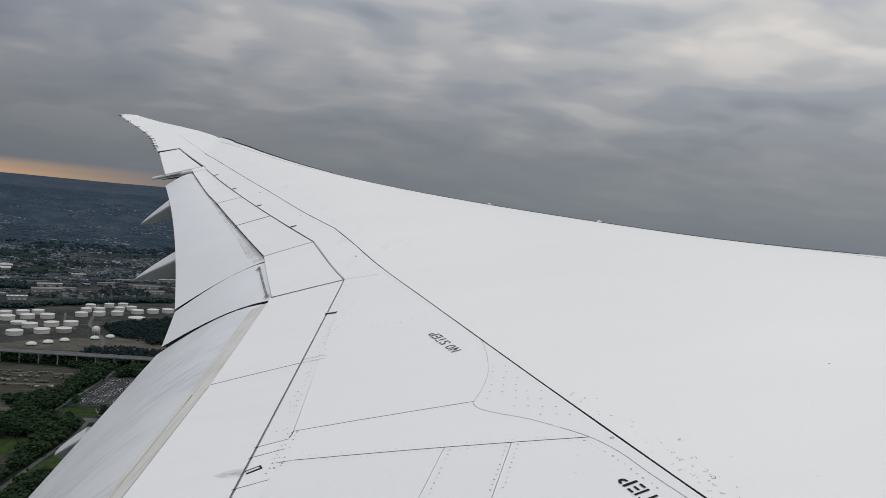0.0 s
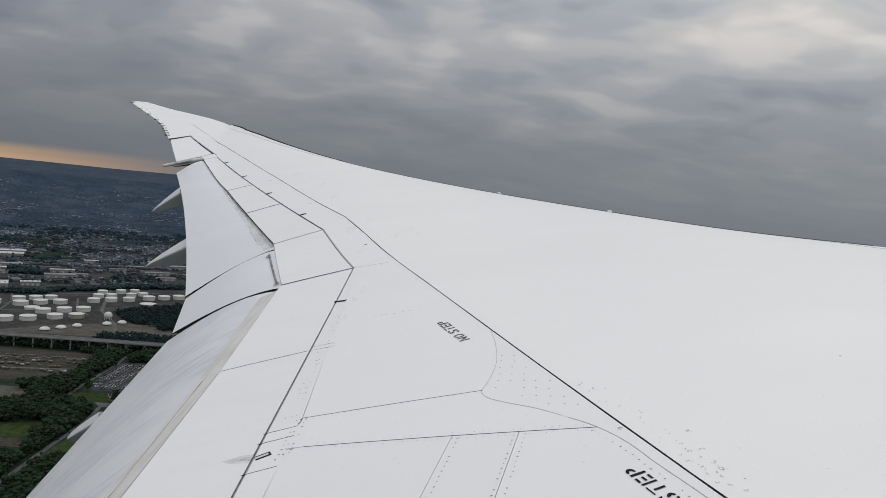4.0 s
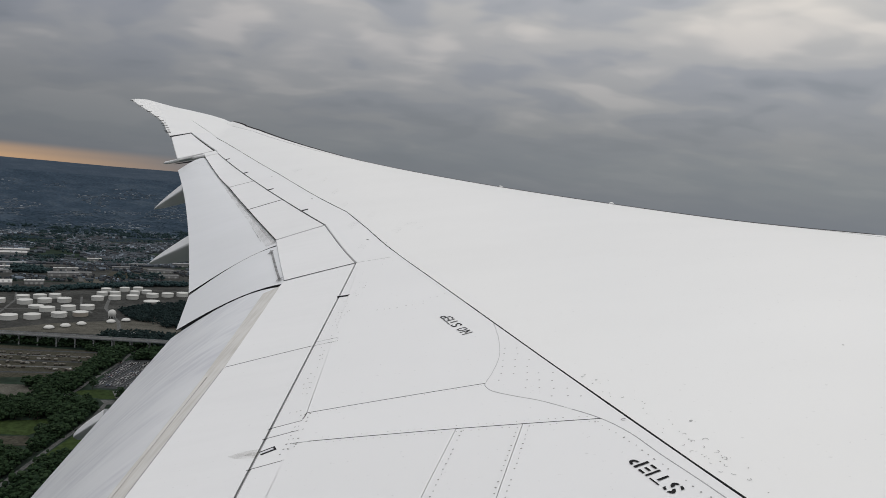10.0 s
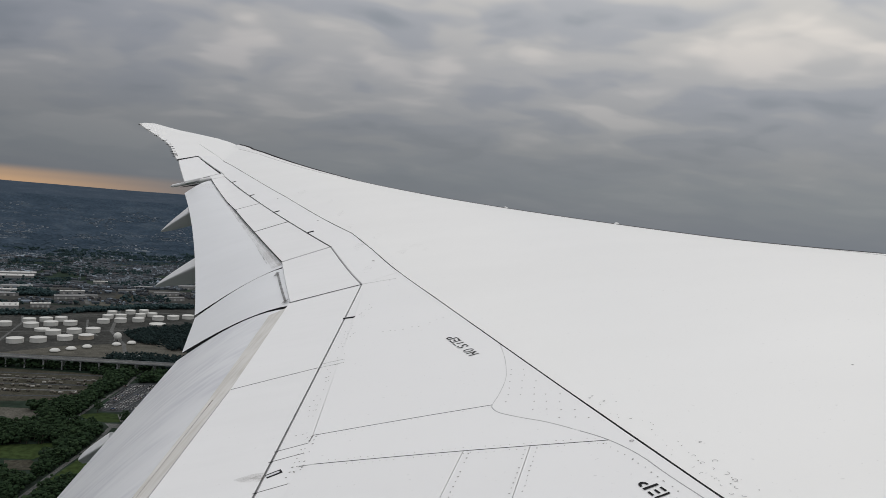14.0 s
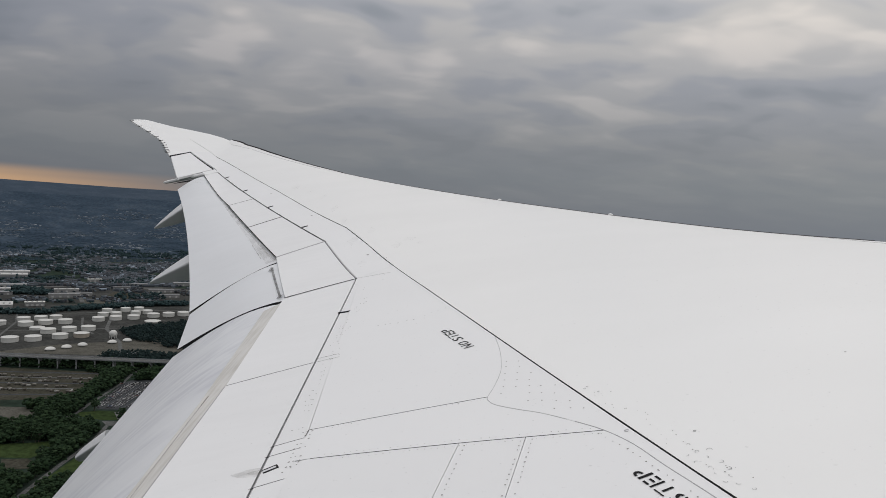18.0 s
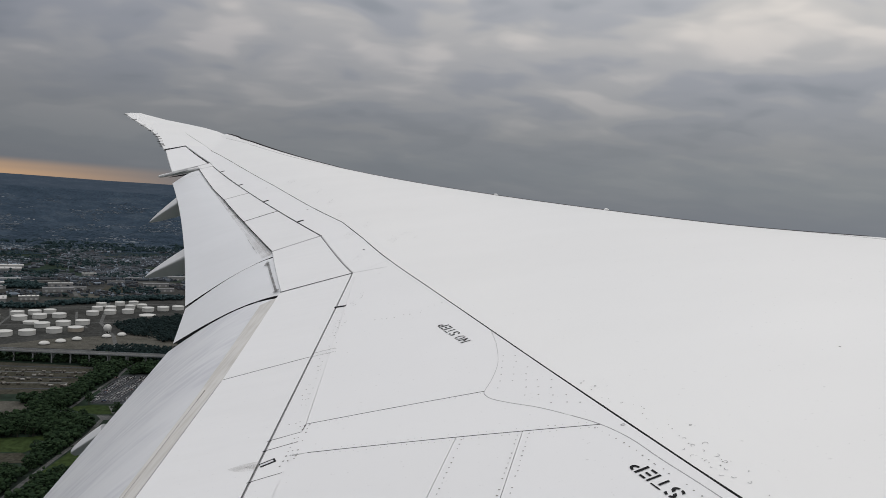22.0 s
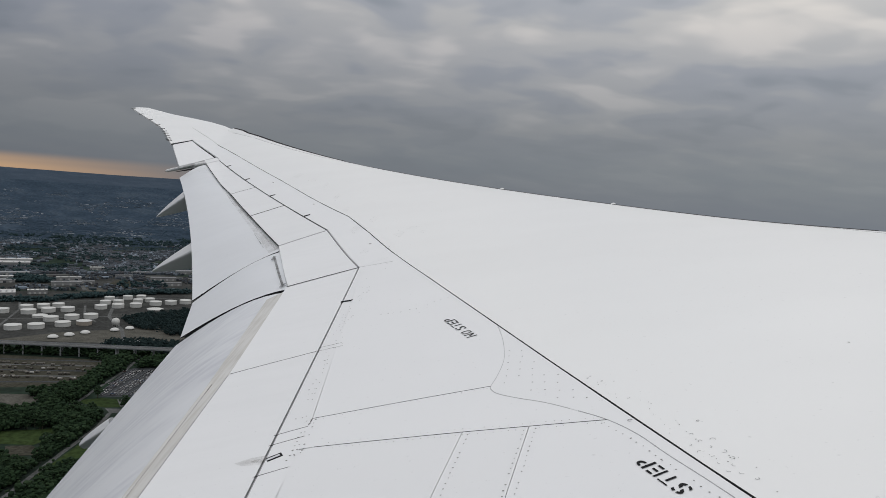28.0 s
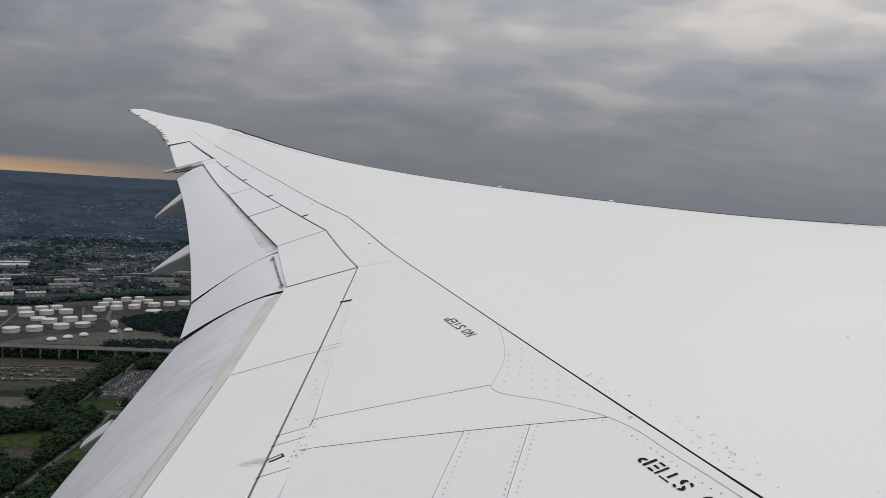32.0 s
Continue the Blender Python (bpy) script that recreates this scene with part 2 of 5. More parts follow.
# ---------------------------------------------------------------- the wing's form
# x forward, y outboard from the cabin window, heights from the ground
TE_ROOT, TE_IN, TE_OUT, TE_BREAK = -1.870, -0.0713, -0.3426, 8.3
LE_ROOT, LE_SLOPE = 11.170, -0.7608


def trailing(y):
    bend = 0.35 * math.log1p(math.exp(min((y - TE_BREAK) / 0.35, 40)))
    return TE_ROOT + TE_IN * y + (TE_OUT - TE_IN) * bend


def leading(y):
    return LE_ROOT + LE_SLOPE * y


def lift(y):
    """Height of the trailing edge: dihedral and the bend of the loaded wing."""
    return EYE_Z - 2.1644 + 0.10747 * y - 0.000715 * y**2 + 0.000125 * y**3


def profile(xi):
    return 0.8006 * (0.2969 * math.sqrt(xi) - 0.126 * xi - 0.3516 * xi**2 + 0.2843 * xi**3 - 0.1036 * xi**4)


def skin(x, y):
    """Height of the wing's upper skin."""
    te, le = trailing(y), leading(y)
    c = max(le - te, 0.8)
    s = min(max((x - te) / c, 0.0), 1.0)
    return lift(y) + c * (profile(1 - s) + 0.11278 * s)


def belly(x, y):
    te, le = trailing(y), leading(y)
    c = max(le - te, 0.8)
    s = min(max((x - te) / c, 0.0), 1.0)
    return lift(y) + c * (-0.55 * profile(1 - s) + 0.11278 * s) - 0.02


def spar(y):
    """The dark joint between the wing box and the trailing panels."""
    if y < 10.82:
        return 1.9945 - 0.3470 * y + 0.011914 * y**2 - 0.000829 * y**3
    d = y - 10.82
    sag = 0.085 * math.sin(math.pi * (d - 4.2) / 7.6) if 4.2 < d < 11.8 else 0.0
    return -1.4190 - 0.4905 * d + 0.008567 * d**2 - 0.000963 * d**3 - sag


def hinge_in(y):
    return -0.766 - 0.0135 * y


def hinge_out(y):
    return -1.5549 - 0.47996 * (y - 10) - 0.0019 * (y - 10) ** 2


def flap_front(y):
    sag = 0.055 * math.sin(math.pi * (y - 9.8) / 6.7) if 9.8 < y < 16.5 else 0.0
    return -2.3756 - 0.41354 * (y - 10) - 0.005543 * (y - 10) ** 2 - sag


def inset_poly(poly, d):
    """The polygon drawn in by d on each edge (d may be one number or one for each edge)."""
    n = len(poly)
    d = [d] * n if isinstance(d, (int, float)) else d
    area = sum(poly[k][0] * poly[(k + 1) % n][1] - poly[(k + 1) % n][0] * poly[k][1] for k in range(n))
    turn = 1 if area > 0 else -1
    lines = []
    for k in range(n):
        a, b = Vector(poly[k]), Vector(poly[(k + 1) % n])
        u = (b - a).normalized()
        nrm = Vector((-u.y, u.x)) * turn
        lines.append((a + nrm * d[k], u))
    out = []
    for k in range(n):
        (p, u), (q, w) = lines[k - 1], lines[k]
        cross = u.x * w.y - u.y * w.x
        if abs(cross) < 0.02:
            out.append(q.copy())
        else:
            r = q - p
            out.append(p + u * ((r.x * w.y - r.y * w.x) / cross))
    return out


def sheet(name, poly, mat, parent, gap=0.003, thick=0.03, rise=0.0, step=0.3, height=skin, label=""):
    """A panel with the given outline in plan, laid on the wing's form, with edges of its own."""
    pts = inset_poly(poly, gap)
    bm = bmesh.new()
    bm.faces.new([bm.verts.new((p[0], p[1], 0)) for p in pts])
    for axis in (0, 1):
        lo, hi = min(p[axis] for p in pts), max(p[axis] for p in pts)
        for k in range(math.ceil(lo / step), math.floor(hi / step) + 1):
            co, no = [0, 0, 0], [0, 0, 0]
            co[axis], no[axis] = k * step, 1
            bmesh.ops.bisect_plane(bm, geom=bm.verts[:] + bm.edges[:] + bm.faces[:], dist=1e-5, plane_co=co, plane_no=no)
    bmesh.ops.triangulate(bm, faces=bm.faces[:])
    for f in bm.faces:
        if f.normal.z < 0:
            f.normal_flip()
    for v in bm.verts:
        v.co.z = height(v.co.x, v.co.y) + rise
    rim = [e for e in bm.edges if e.is_boundary]
    for f in bm.faces:
        f.smooth = True
    low = bmesh.ops.extrude_edge_only(bm, edges=rim)["geom"]
    for v in low:
        if isinstance(v, bmesh.types.BMVert):
            v.co.z -= thick
    for e in rim:
        e.smooth = False
    bmesh.ops.recalc_face_normals(bm, faces=bm.faces[:])
    return part(name, bm, mat, parent, label)


def blade(name, front, rear, mat, parent, bulge=0.06, thick=0.10, n=24, m=10, bow=0.0, tuck=0.03, edge=None, label=""):
    """A flap: a curved skin from a front edge to a thin rear edge; each edge is given by its two ends."""
    f0, f1, r0, r1 = (Vector(p) + Vector((0, 0, EYE_Z)) for p in (*front, *rear))
    bm = bmesh.new()
    top, low = [], []
    for i in range(n + 1):
        t = i / n
        a, b = f0.lerp(f1, t), r0.lerp(r1, t)
        if edge is not None:
            a.x = edge(a.y) + 0.02
        a.z = min(a.z, skin(a.x, a.y) - tuck) if tuck < 0 else skin(a.x, a.y) - tuck
        b.x += bow * 4 * t * (1 - t)
        row_t, row_l = [], []
        for j in range(m + 1):
            u = j / m
            p = a.lerp(b, u)
            p.z += bulge * 4 * u * (1 - u) * (1.25 - 0.5 * u)
            row_t.append(p.copy())
            p.z -= 0.008 + thick * (1 - u) ** 0.7
            row_l.append(p)
        top.append(row_t + row_l[::-1])
    vs = grid_into(bm, top, closed=True)
    bm.faces.new(vs[0])
    bm.faces.new(vs[-1][::-1])
    for f in bm.faces:
        f.smooth = len(f.verts) == 4
    bmesh.ops.recalc_face_normals(bm, faces=bm.faces[:])
    bm.edges.index_update()
    for e in bm.edges:
        if len(e.link_faces) == 2 and e.calc_face_angle(0) > 0.6:
            e.smooth = False
    # end faces turn near black, which paints in the shade between flaps
    for f in bm.faces:
        f.material_index = 0 if len(f.verts) == 4 else 1
    ob = part(name, bm, mat, parent, label)
    ob.data.materials.append(CAVITY)
    return ob


airplane = thing("airplane", (0, 0, EYE_Z), "white airliner in flight with its long swept wing bent upward", "airplane")

# wing box: upper skin from the spar joint to the nose, round it and back below
bm = bmesh.new()
rows = []
STATIONS = [0.0 + 24.45 * k / 90 for k in range(91)]
for y in STATIONS:
    x0, x1, te = spar(y) + 0.005, leading(y), trailing(y)
    row = []
    for k in range(49):
        u = math.sin(k / 48 * math.pi / 2)
        x = x0 + (x1 - x0) * u
        row.append((x, y, skin(x, y)))
    for k in range(1, 17):
        u = (k / 16) ** 1.6
        x = x1 + (x0 - x1) * u
        row.append((x, y, belly(x, y)))
    rows.append(row)
vs = grid_into(bm, rows, closed=True)
bm.faces.new(vs[0])
bm.faces.new(vs[-1])
for f in bm.faces:
    f.smooth = True
bmesh.ops.recalc_face_normals(bm, faces=bm.faces[:])
for e in bm.edges:
    if len(e.link_faces) == 2 and e.calc_face_angle(0) > 0.5 and abs(e.verts[0].co.x - leading(e.verts[0].co.y)) > 0.2:
        e.smooth = False
wing_box = part("wing_box", bm, WHITE, airplane, "smooth glossy white upper wing skin")

# dark structure under the trailing panels, seen in the joints
sheet("rear_structure", [*[(spar(y) + 0.05, y) for y in (0.0, 2.7, 5.4, 8.1, 10.82, 13, 15, 17, 19, 21, 22.3, 23.4)], (-8.05, 22.4), (-6.45, 18.95),
                         (-2.17, 9.62), (-1.58, 7.55), (-1.34, 3.4), (-1.28, 0.0)], CAVITY, airplane, 0.0, 0.05, -0.045, 0.2)

# fixed panels between the spar joint and the hinges
K = (hinge_in(7.81), 7.81)
SP3 = (hinge_out(10.17), 10.17)
SPO = (hinge_out(19.59), 19.59)
J = 0.003  # half of the wide joints
outboard = [*[(spar(y) - J, y) for y in (8.12, 9.5, 10.82, 12, 13.5, 15, 16.5, 18, 19.5, 21, 22.6)], (-8.16, 22.43), (-6.52, 20.0), (-6.42, 19.78),
            *[(hinge_out(y) + J, y) for y in (19.59, 18, 16.5, 15, 13.5, 12, 11, 10.17)], (K[0] + J, K[1])]
sheet("fixed_panel", outboard, PANEL, airplane, 0.003)


def strip_edge(y):
    return -0.645 - 0.048 * max(y - 3.86, 0) - (0.01 if y < 3.5 else 0)


CORNER = [(0.49, 4.62), (0.485, 4.42), (0.465, 4.2), (0.41, 3.98), (0.362, 3.84), (0.365, 3.78), (0.40, 3.71), (0.50, 3.61), (0.62, 3.505),
          (0.76, 3.345), (0.87, 3.20), (0.96, 3.02), (1.03, 2.80), (1.14, 2.48), (1.30, 1.95), (1.42, 1.4)]


def rounded(pts, n=4):
    """The same line with n steps between each two points, drawn as a smooth curve."""
    v = [Vector(p) for p in pts]
    out = []
    for k in range(len(v) - 1):
        a, b, c, d = v[max(k - 1, 0)], v[k], v[k + 1], v[min(k + 2, len(v) - 1)]
        for i in range(n):
            t = i / n
            out.append(tuple(0.5 * (2 * b + (c - a) * t + (2 * a - 5 * b + 4 * c - d) * t * t + (3 * b - a - 3 * c + d) * t**3)))
    return out + [tuple(v[-1])]


CURVE = rounded(CORNER)
main = [*[(spar(y) - J, y) for y in (8.12, 7.3, 6.5, 5.7, 4.9)], *CURVE[:17], (-0.648, 3.86), (strip_edge(5.8), 5.8), (strip_edge(7.6), 7.6), K]
sheet("fixed_panel", main, PANEL, airplane, 0.0012)
sheet("corner_panel", [(spar(4.9) - J, 4.9), *CURVE, (1.52, 0.9), *[(spar(y) - J, y) for y in (0.9, 1.7, 2.5, 3.3, 4.1)]], PANEL, airplane, 0.0012)
sheet("fixed_panel", [(-0.648, 3.86), (0.362, 3.84), *CURVE[17:41], (0.19, 3.34), (-0.57, 3.49), (-0.655, 3.5)], PANEL, airplane, 0.003)
sheet("access_panel", [(-0.655, 3.49), (-0.57, 3.49), (0.19, 3.34), (0.06, 2.86), (-0.36, 1.2), (-0.70, 1.2)], PANEL, airplane, 0.0014)
sheet("access_panel", [(0.19, 3.34), (0.51, 3.274), (0.36, 2.75), (-0.06, 1.2), (-0.36, 1.2), (0.06, 2.86)], PANEL, airplane, 0.0014)
sheet("access_panel", [(0.51, 3.274), (0.87, 3.20), *CURVE[41:], (1.45, 1.2), (-0.06, 1.2), (0.36, 2.75)], PANEL, airplane, 0.0014)
sheet("root_panel", [(-1.33, 1.19), (1.45, 1.19), (1.52, 0.9), (spar(0.9) - J, 0.9), (spar(0.0) - J, 0.0), (-1.30, 0.0)], PANEL, airplane, 0.003)
# the narrow strip along the spoiler hinges
cuts = [1.2, 3.30, 3.62, 3.74, 5.12, 7.6]
for lo, hi in zip(cuts, cuts[1:]):
    sheet("hinge_strip", [(hinge_in(lo) + J, lo), (strip_edge(lo), lo + 0.03), (strip_edge(hi), hi + 0.03), (hinge_in(hi) + J, hi)], PANEL, airplane, 0.0012)
sheet("hinge_strip", [(hinge_in(7.6) + J, 7.6), (strip_edge(7.6), 7.63), K], PANEL, airplane, 0.001)


def seam(pts, wide=0.004, mat=None):
    """A dark open joint drawn along a line of points."""
    left, right = [], []
    for k, p in enumerate(pts):
        a, b = Vector(pts[max(k - 1, 0)]), Vector(pts[min(k + 1, len(pts) - 1)])
        u = (b - a).normalized()
        left.append((p[0] - u.y * wide / 2, p[1] + u.x * wide / 2))
        right.append((p[0] + u.y * wide / 2, p[1] - u.x * wide / 2))
    sheet("joint", left + right[::-1], mat or GREY_SEAL, wing_box, 0.0, 0.004, 0.0012)


seam([(-0.57, 3.49), (0.19, 3.34), (0.51, 3.274), (0.87, 3.20)], 0.0038, CAVITY)
seam(CURVE[36:], 0.0042, GREY_SEAL)
seam(CURVE[:36], 0.003, PALE_SEAL)
seam([(-0.648, 3.86), (0.362, 3.84)], 0.0025, OLD_SEAL)
seam([(-0.655, 3.78), (-0.648, 3.86)], 0.004, OLD_SEAL)
for y in (3.30, 3.62, 3.74):
    seam([(hinge_in(y) - 0.02, y - 0.01), (strip_edge(y) - 0.01, y + 0.025)], 0.0032, OLD_SEAL)
for y in (5.08, 5.16):
    seam([(hinge_in(y) - 0.01, y), (strip_edge(y) + 0.03, y + 0.02)], 0.004, GREY_SEAL)
seam([(hinge_in(5.09) - 0.02, 5.085), (-1.46, 4.97)], 0.008, OLD_SEAL)
seam([K, (-0.49, 7.80)], 0.005, GREY_SEAL)
# dark sealant in the spar joint
for ys, q in (((0.0, 1.35, 2.7, 4.05, 5.4, 6.75, 8.1, 9.5, 10.82), J + 0.001), ((10.82, 12.5, 14, 15.5, 17, 18.5, 20, 21.0, 22.0), J + 0.006)):
    sheet("joint_sealant", [(spar(y) + q, y) for y in ys] + [(spar(y) - J, y) for y in ys[::-1]], STENCIL if ys[0] < 5 else OLD_SEAL, airplane, 0.0, 0.015, 0.002)
# rubber seals in the hinge joints
for a, b in ((K, (hinge_in(1.2), 1.2)), (SP3, K), (SPO, SP3)):
    w, q = (0.003, 0.004) if b[1] < 5 else (0.002, 0.006)
    sheet("hinge_seal", [(a[0] + w, a[1]), (b[0] + w, b[1]), (b[0] - q, b[1]), (a[0] - q, a[1])], GREY_SEAL, airplane, 0.0, 0.02, -0.004)

# spoilers
ends = [19.35, 15.08, 12.52, 10.02, 7.70]
HINGE_Y = (19.59, 18, 16.5, 15.12, 13.9, 12.7, 11.4, 10.17)
out_edge = [(flap_front(19.0) + 0.02, 19.0), (flap_front(14.95) + 0.02, 14.95), (flap_front(12.36) + 0.02, 12.36), (-2.28, 9.79), (-1.64, 7.56)]
in_edge = [SPO, (hinge_out(15.12), 15.12), (hinge_out(12.7), 12.7), SP3, K]
for a, b, c, d in zip(in_edge, in_edge[1:], out_edge[1:], out_edge):
    sheet("spoiler", [(a[0] - 0.006, a[1]), (b[0] - 0.006, b[1]), (c[0] + 0.004, c[1]), (d[0] + 0.004, d[1])], SPOILER, airplane, 0.012 if a[1] > 10 else 0.008, 0.05)
    if b[1] > 8:
        seam([b, c], 0.05 if b[1] < 11 else 0.04 if b[1] < 14 else 0.03, GREY_SEAL if b[1] < 11 else CAVITY if b[1] < 14 else OLD_SEAL)
seam([K, (-1.64, 7.57)], 0.012, OLD_SEAL)
seam([(hinge_out(y) - 0.004, y) for y in HINGE_Y], 0.018, OLD_SEAL)
seam([(hinge_out(y) - 0.010, y) for y in HINGE_Y[4:]], 0.008, CAVITY)
seam([(x + 0.012, y) for x, y in out_edge[:4]], 0.016, CAVITY)
for (ya, yb), (xa, xb) in (((7.78, 5.09), (-1.64, -1.47)), ((5.09, 1.2), (-1.47, -1.33))):
    ea, eb = ya - (0.25 if ya > 6 else 0.12), yb - 0.12
    sheet("spoiler", [(hinge_in(ya) - 0.007, ya), (hinge_in(yb) - 0.007, yb), (xb, eb), (xa, ea)], SPOILER, airplane, 0.005, 0.05)

# flaps, flaperon, aileron
blade("outboard_flap", ((-6.455, 19.0, 0.45), (-2.20, 9.62, -0.905)), ((-6.96, 18.3, 0.033), (-3.20, 9.03, -1.595)), FLAP, airplane, 0.05, 0.12, bow=0.10, edge=flap_front)
blade("flaperon", ((-2.19, 9.57, -0.90), (-1.615, 7.58, -1.125)), ((-3.17, 8.96, -1.615), (-2.82, 7.63, -1.78)), FLAP, airplane, 0.07, 0.14, tuck=0.035)
blade("inboard_flap", ((-1.62, 7.50, -1.18), (-1.32, 0.2, -1.97)), ((-2.86, 7.60, -1.87), (-2.906, 0.2, -3.81)), FLAP_SHEEN, airplane, 0.10, 0.2, n=40, tuck=0.05)
sheet("aileron", [(-8.16, 22.40), (-6.60, 20.02), (-7.03, 18.35), (-8.50, 21.58)], PANEL, airplane, 0.03, 0.06, -0.01)
# near-black wedge added as the shade in the aileron's end gap
sheet("gap_shade_wedge", [(-8.16, 22.42), (-8.53, 21.63), (-8.45, 21.50), (-8.14, 22.34)], CAVITY, airplane, 0.0, 0.03, 0.002)
sheet("fixed_panel", [(-6.34, 19.62), (-6.56, 20.02), (-6.72, 19.45), (-6.52, 19.06)], PANEL, airplane, 0.004)
sheet("seal_strip", [(-1.622, 7.42), (-1.452, 4.85), (-1.30, 1.2), (-1.42, 1.2), (-1.585, 4.8), (-1.765, 7.2)], SEAL, airplane, 0.002, 0.03, -0.012)

seam([(-1.467, 4.95), (-1.400, 3.1), (-1.327, 1.25)], 0.006, GREY_SEAL)

# raked tip
tip_poly = [(spar(22.6) - 0.002, 22.6), (spar(24.45), 24.45), (leading(24.45), 24.45), (-7.95, 24.98), (-8.6, 25.45), (-9.4, 25.85), (-10.3, 26.25), (-11.1, 26.72),
            (-11.6, 27.02), (-12.0, 27.0), (-12.13, 26.81), (-11.4, 25.95), (-10.61, 25.03), (-9.95, 24.2), (-9.45, 23.4), (-9.0, 22.5), (-8.52, 21.6), (-8.17, 22.42)]
raked_tip = sheet("raked_tip", tip_poly, WHITE, airplane, 0.0, 0.05, 0.0, 0.25)

# ---------------------------------------------------------------- small parts of the wing


def canoe(name, nose, tail, width, height, mat, parent, blunt=0.6, n=20, m=16, label="", boxy=()):
    """A flap-track fairing: a slender body that tapers to its tail."""
    a, b = Vector(nose) + Vector((0, 0, EYE_Z)), Vector(tail) + Vector((0, 0, EYE_Z))
    ax = (b - a).normalized()
    side = ax.cross(Vector((0, 0, 1))).normalized()
    upv = side.cross(ax)
    bm = bmesh.new()
    rows = []
    for i in range(n + 1):
        t = i / n
        r = max((1 - t) ** blunt, 0.004)
        c = a.lerp(b, t)
        ring_pts = boxy or [(math.cos(2 * math.pi * k / m), math.sin(2 * math.pi * k / m)) for k in range(m)]
        rows.append([c + side * (p * width * r) + upv * (q * height * r) for p, q in ring_pts])
    vs = grid_into(bm, rows, closed=True)
    bm.faces.new(vs[0])
    bm.faces.new(vs[-1])
    bmesh.ops.recalc_face_normals(bm, faces=bm.faces[:])
    return part(name, bm, mat, parent, label, smooth=not boxy)


BOXY = [(0.0, 1.0), (0.35, 0.9), (0.95, 0.42), (1.0, 0.3), (0.95, 0.16), (0.2, -1.0), (-0.2, -1.0), (-0.95, 0.16), (-1.0, 0.3), (-0.95, 0.42), (-0.35, 0.9)]


def along(p, q, t):
    return tuple(a + (b - a) * t for a, b in zip(p, q))


for base, tail, w, h, blunt in (((-4.34, 12.2, -1.35), (-5.05, 12.15, -1.68), 0.20, 0.25, 0.75),
                                ((-6.08, 16.4, -0.53), (-6.73, 16.33, -0.94), 0.19, 0.24, 0.75),
                                ((-3.28, 7.04, -2.66), (-3.61, 7.04, -2.88), 0.085, 0.115, 0.38)):
    nose = along(tail, base, 1.12)
    canoe("flap_track_fairing", nose, tail, w * 1.25, h * 0.95, FAIRING, airplane, blunt, label="grey tapered fairing under the flap", boxy=BOXY)
canoe("flap_end_fairing", (-6.58, 19.22, 0.50), (-7.62, 18.95, 0.19), 0.045, 0.055, PANEL, airplane, 0.14)
# thin near-black body added below the fairing as its dark underside
canoe("flap_end_underside", (-6.52, 19.42, 0.43), (-7.35, 18.98, 0.19), 0.03, 0.03, CAVITY, airplane, 0.5)

# faint joint of the slats behind the outer leading edge
seam([(leading(y) - 0.035 * (24.5 - y) - 0.28, y) for y in (23.9, 23.0, 22.0, 21.0, 20.0, 19.0, 18.2)], 0.02, PALE_SEAL)

# static wicks on the tip's trailing edge
TIP_EDGE = [Vector(q) for q in ((-8.75, 22.03), (-9.0, 22.5), (-9.45, 23.4), (-9.95, 24.2), (-10.61, 25.03), (-11.4, 25.95), (-12.13, 26.81))]
for t in (0.15, 0.55, 0.95, 1.35, 1.75, 2.15, 2.6, 3.3, 4.15, 5.0, 5.9):
    q = TIP_EDGE[int(t)].lerp(TIP_EDGE[int(t) + 1], t % 1)
    z = skin(q.x, q.y) - EYE_Z
    canoe("static_wick", (q.x + 0.08, q.y + 0.03, z + 0.012), (q.x - 0.075, q.y - 0.05, z - 0.02), 0.018, 0.018, OLD_SEAL, raked_tip, 0.35, 4, 6)

# dark erosion strip along the outer leading edge
edge_y = [24.4, 23.4, 22.4, 21.4, 20.4, 19.4, 18.4, 17.6]
near = [(leading(y) - 0.035 * (24.5 - y) - 0.03, y) for y in edge_y]
WIDTHS = (0.02, 0.05, 0.065, 0.065, 0.055, 0.045, 0.035, 0.015)


def lip(x, y):
    """The slightly raised nose of the outer slats."""
    nose = leading(y) - 0.035 * (24.5 - y) - 0.03
    return skin(x, y) + 0.006 + 0.011 * max(y - 17.6, 0) * min(max(1 - (nose - x) / 0.24, 0), 1)


sheet("slat_nose", near + [(x - 0.24, y) for x, y in near][::-1], WHITE, wing_box, 0.0, 0.05, 0.0, 0.15, height=lip)
# thin dark line laid along the crest of the inner leading edge
CREST = ((17.7, 0.285), (16.3, 0.369), (15.07, 0.458), (13.97, 0.539), (13.0, 0.61), (12.2, 0.675), (11.46, 0.734), (10.8, 0.784), (10.2, 0.831), (9.7, 0.877), (9.2, 0.924), (8.8, 0.984), (8.3, 1.08), (7.9, 1.18), (7.55, 1.25), (7.0, 1.35))
for (y0, d0), (y1, d1) in zip(CREST, CREST[1:]):
    sheet("slat_edge_line", [(leading(y0) - d0 - 0.02, y0), (leading(y1) - d1 - 0.02, y1), (leading(y1) - d1 + 0.03, y1), (leading(y0) - d0 + 0.03, y0)], OLD_SEAL, wing_box, 0.0, 0.012, 0.0085, 0.15)
seam([(4.02, 7.75), (4.144, 7.199), (4.24, 6.77), (4.329, 6.508), (4.5, 6.0), (4.8, 5.2)], 0.02, GREY_SEAL)
sheet("erosion_strip", near + [(x - w, y) for w, (x, y) in zip(WIDTHS, near)][::-1], CAVITY, wing_box, 0.0, 0.02, 0.014, 0.15, height=lip)


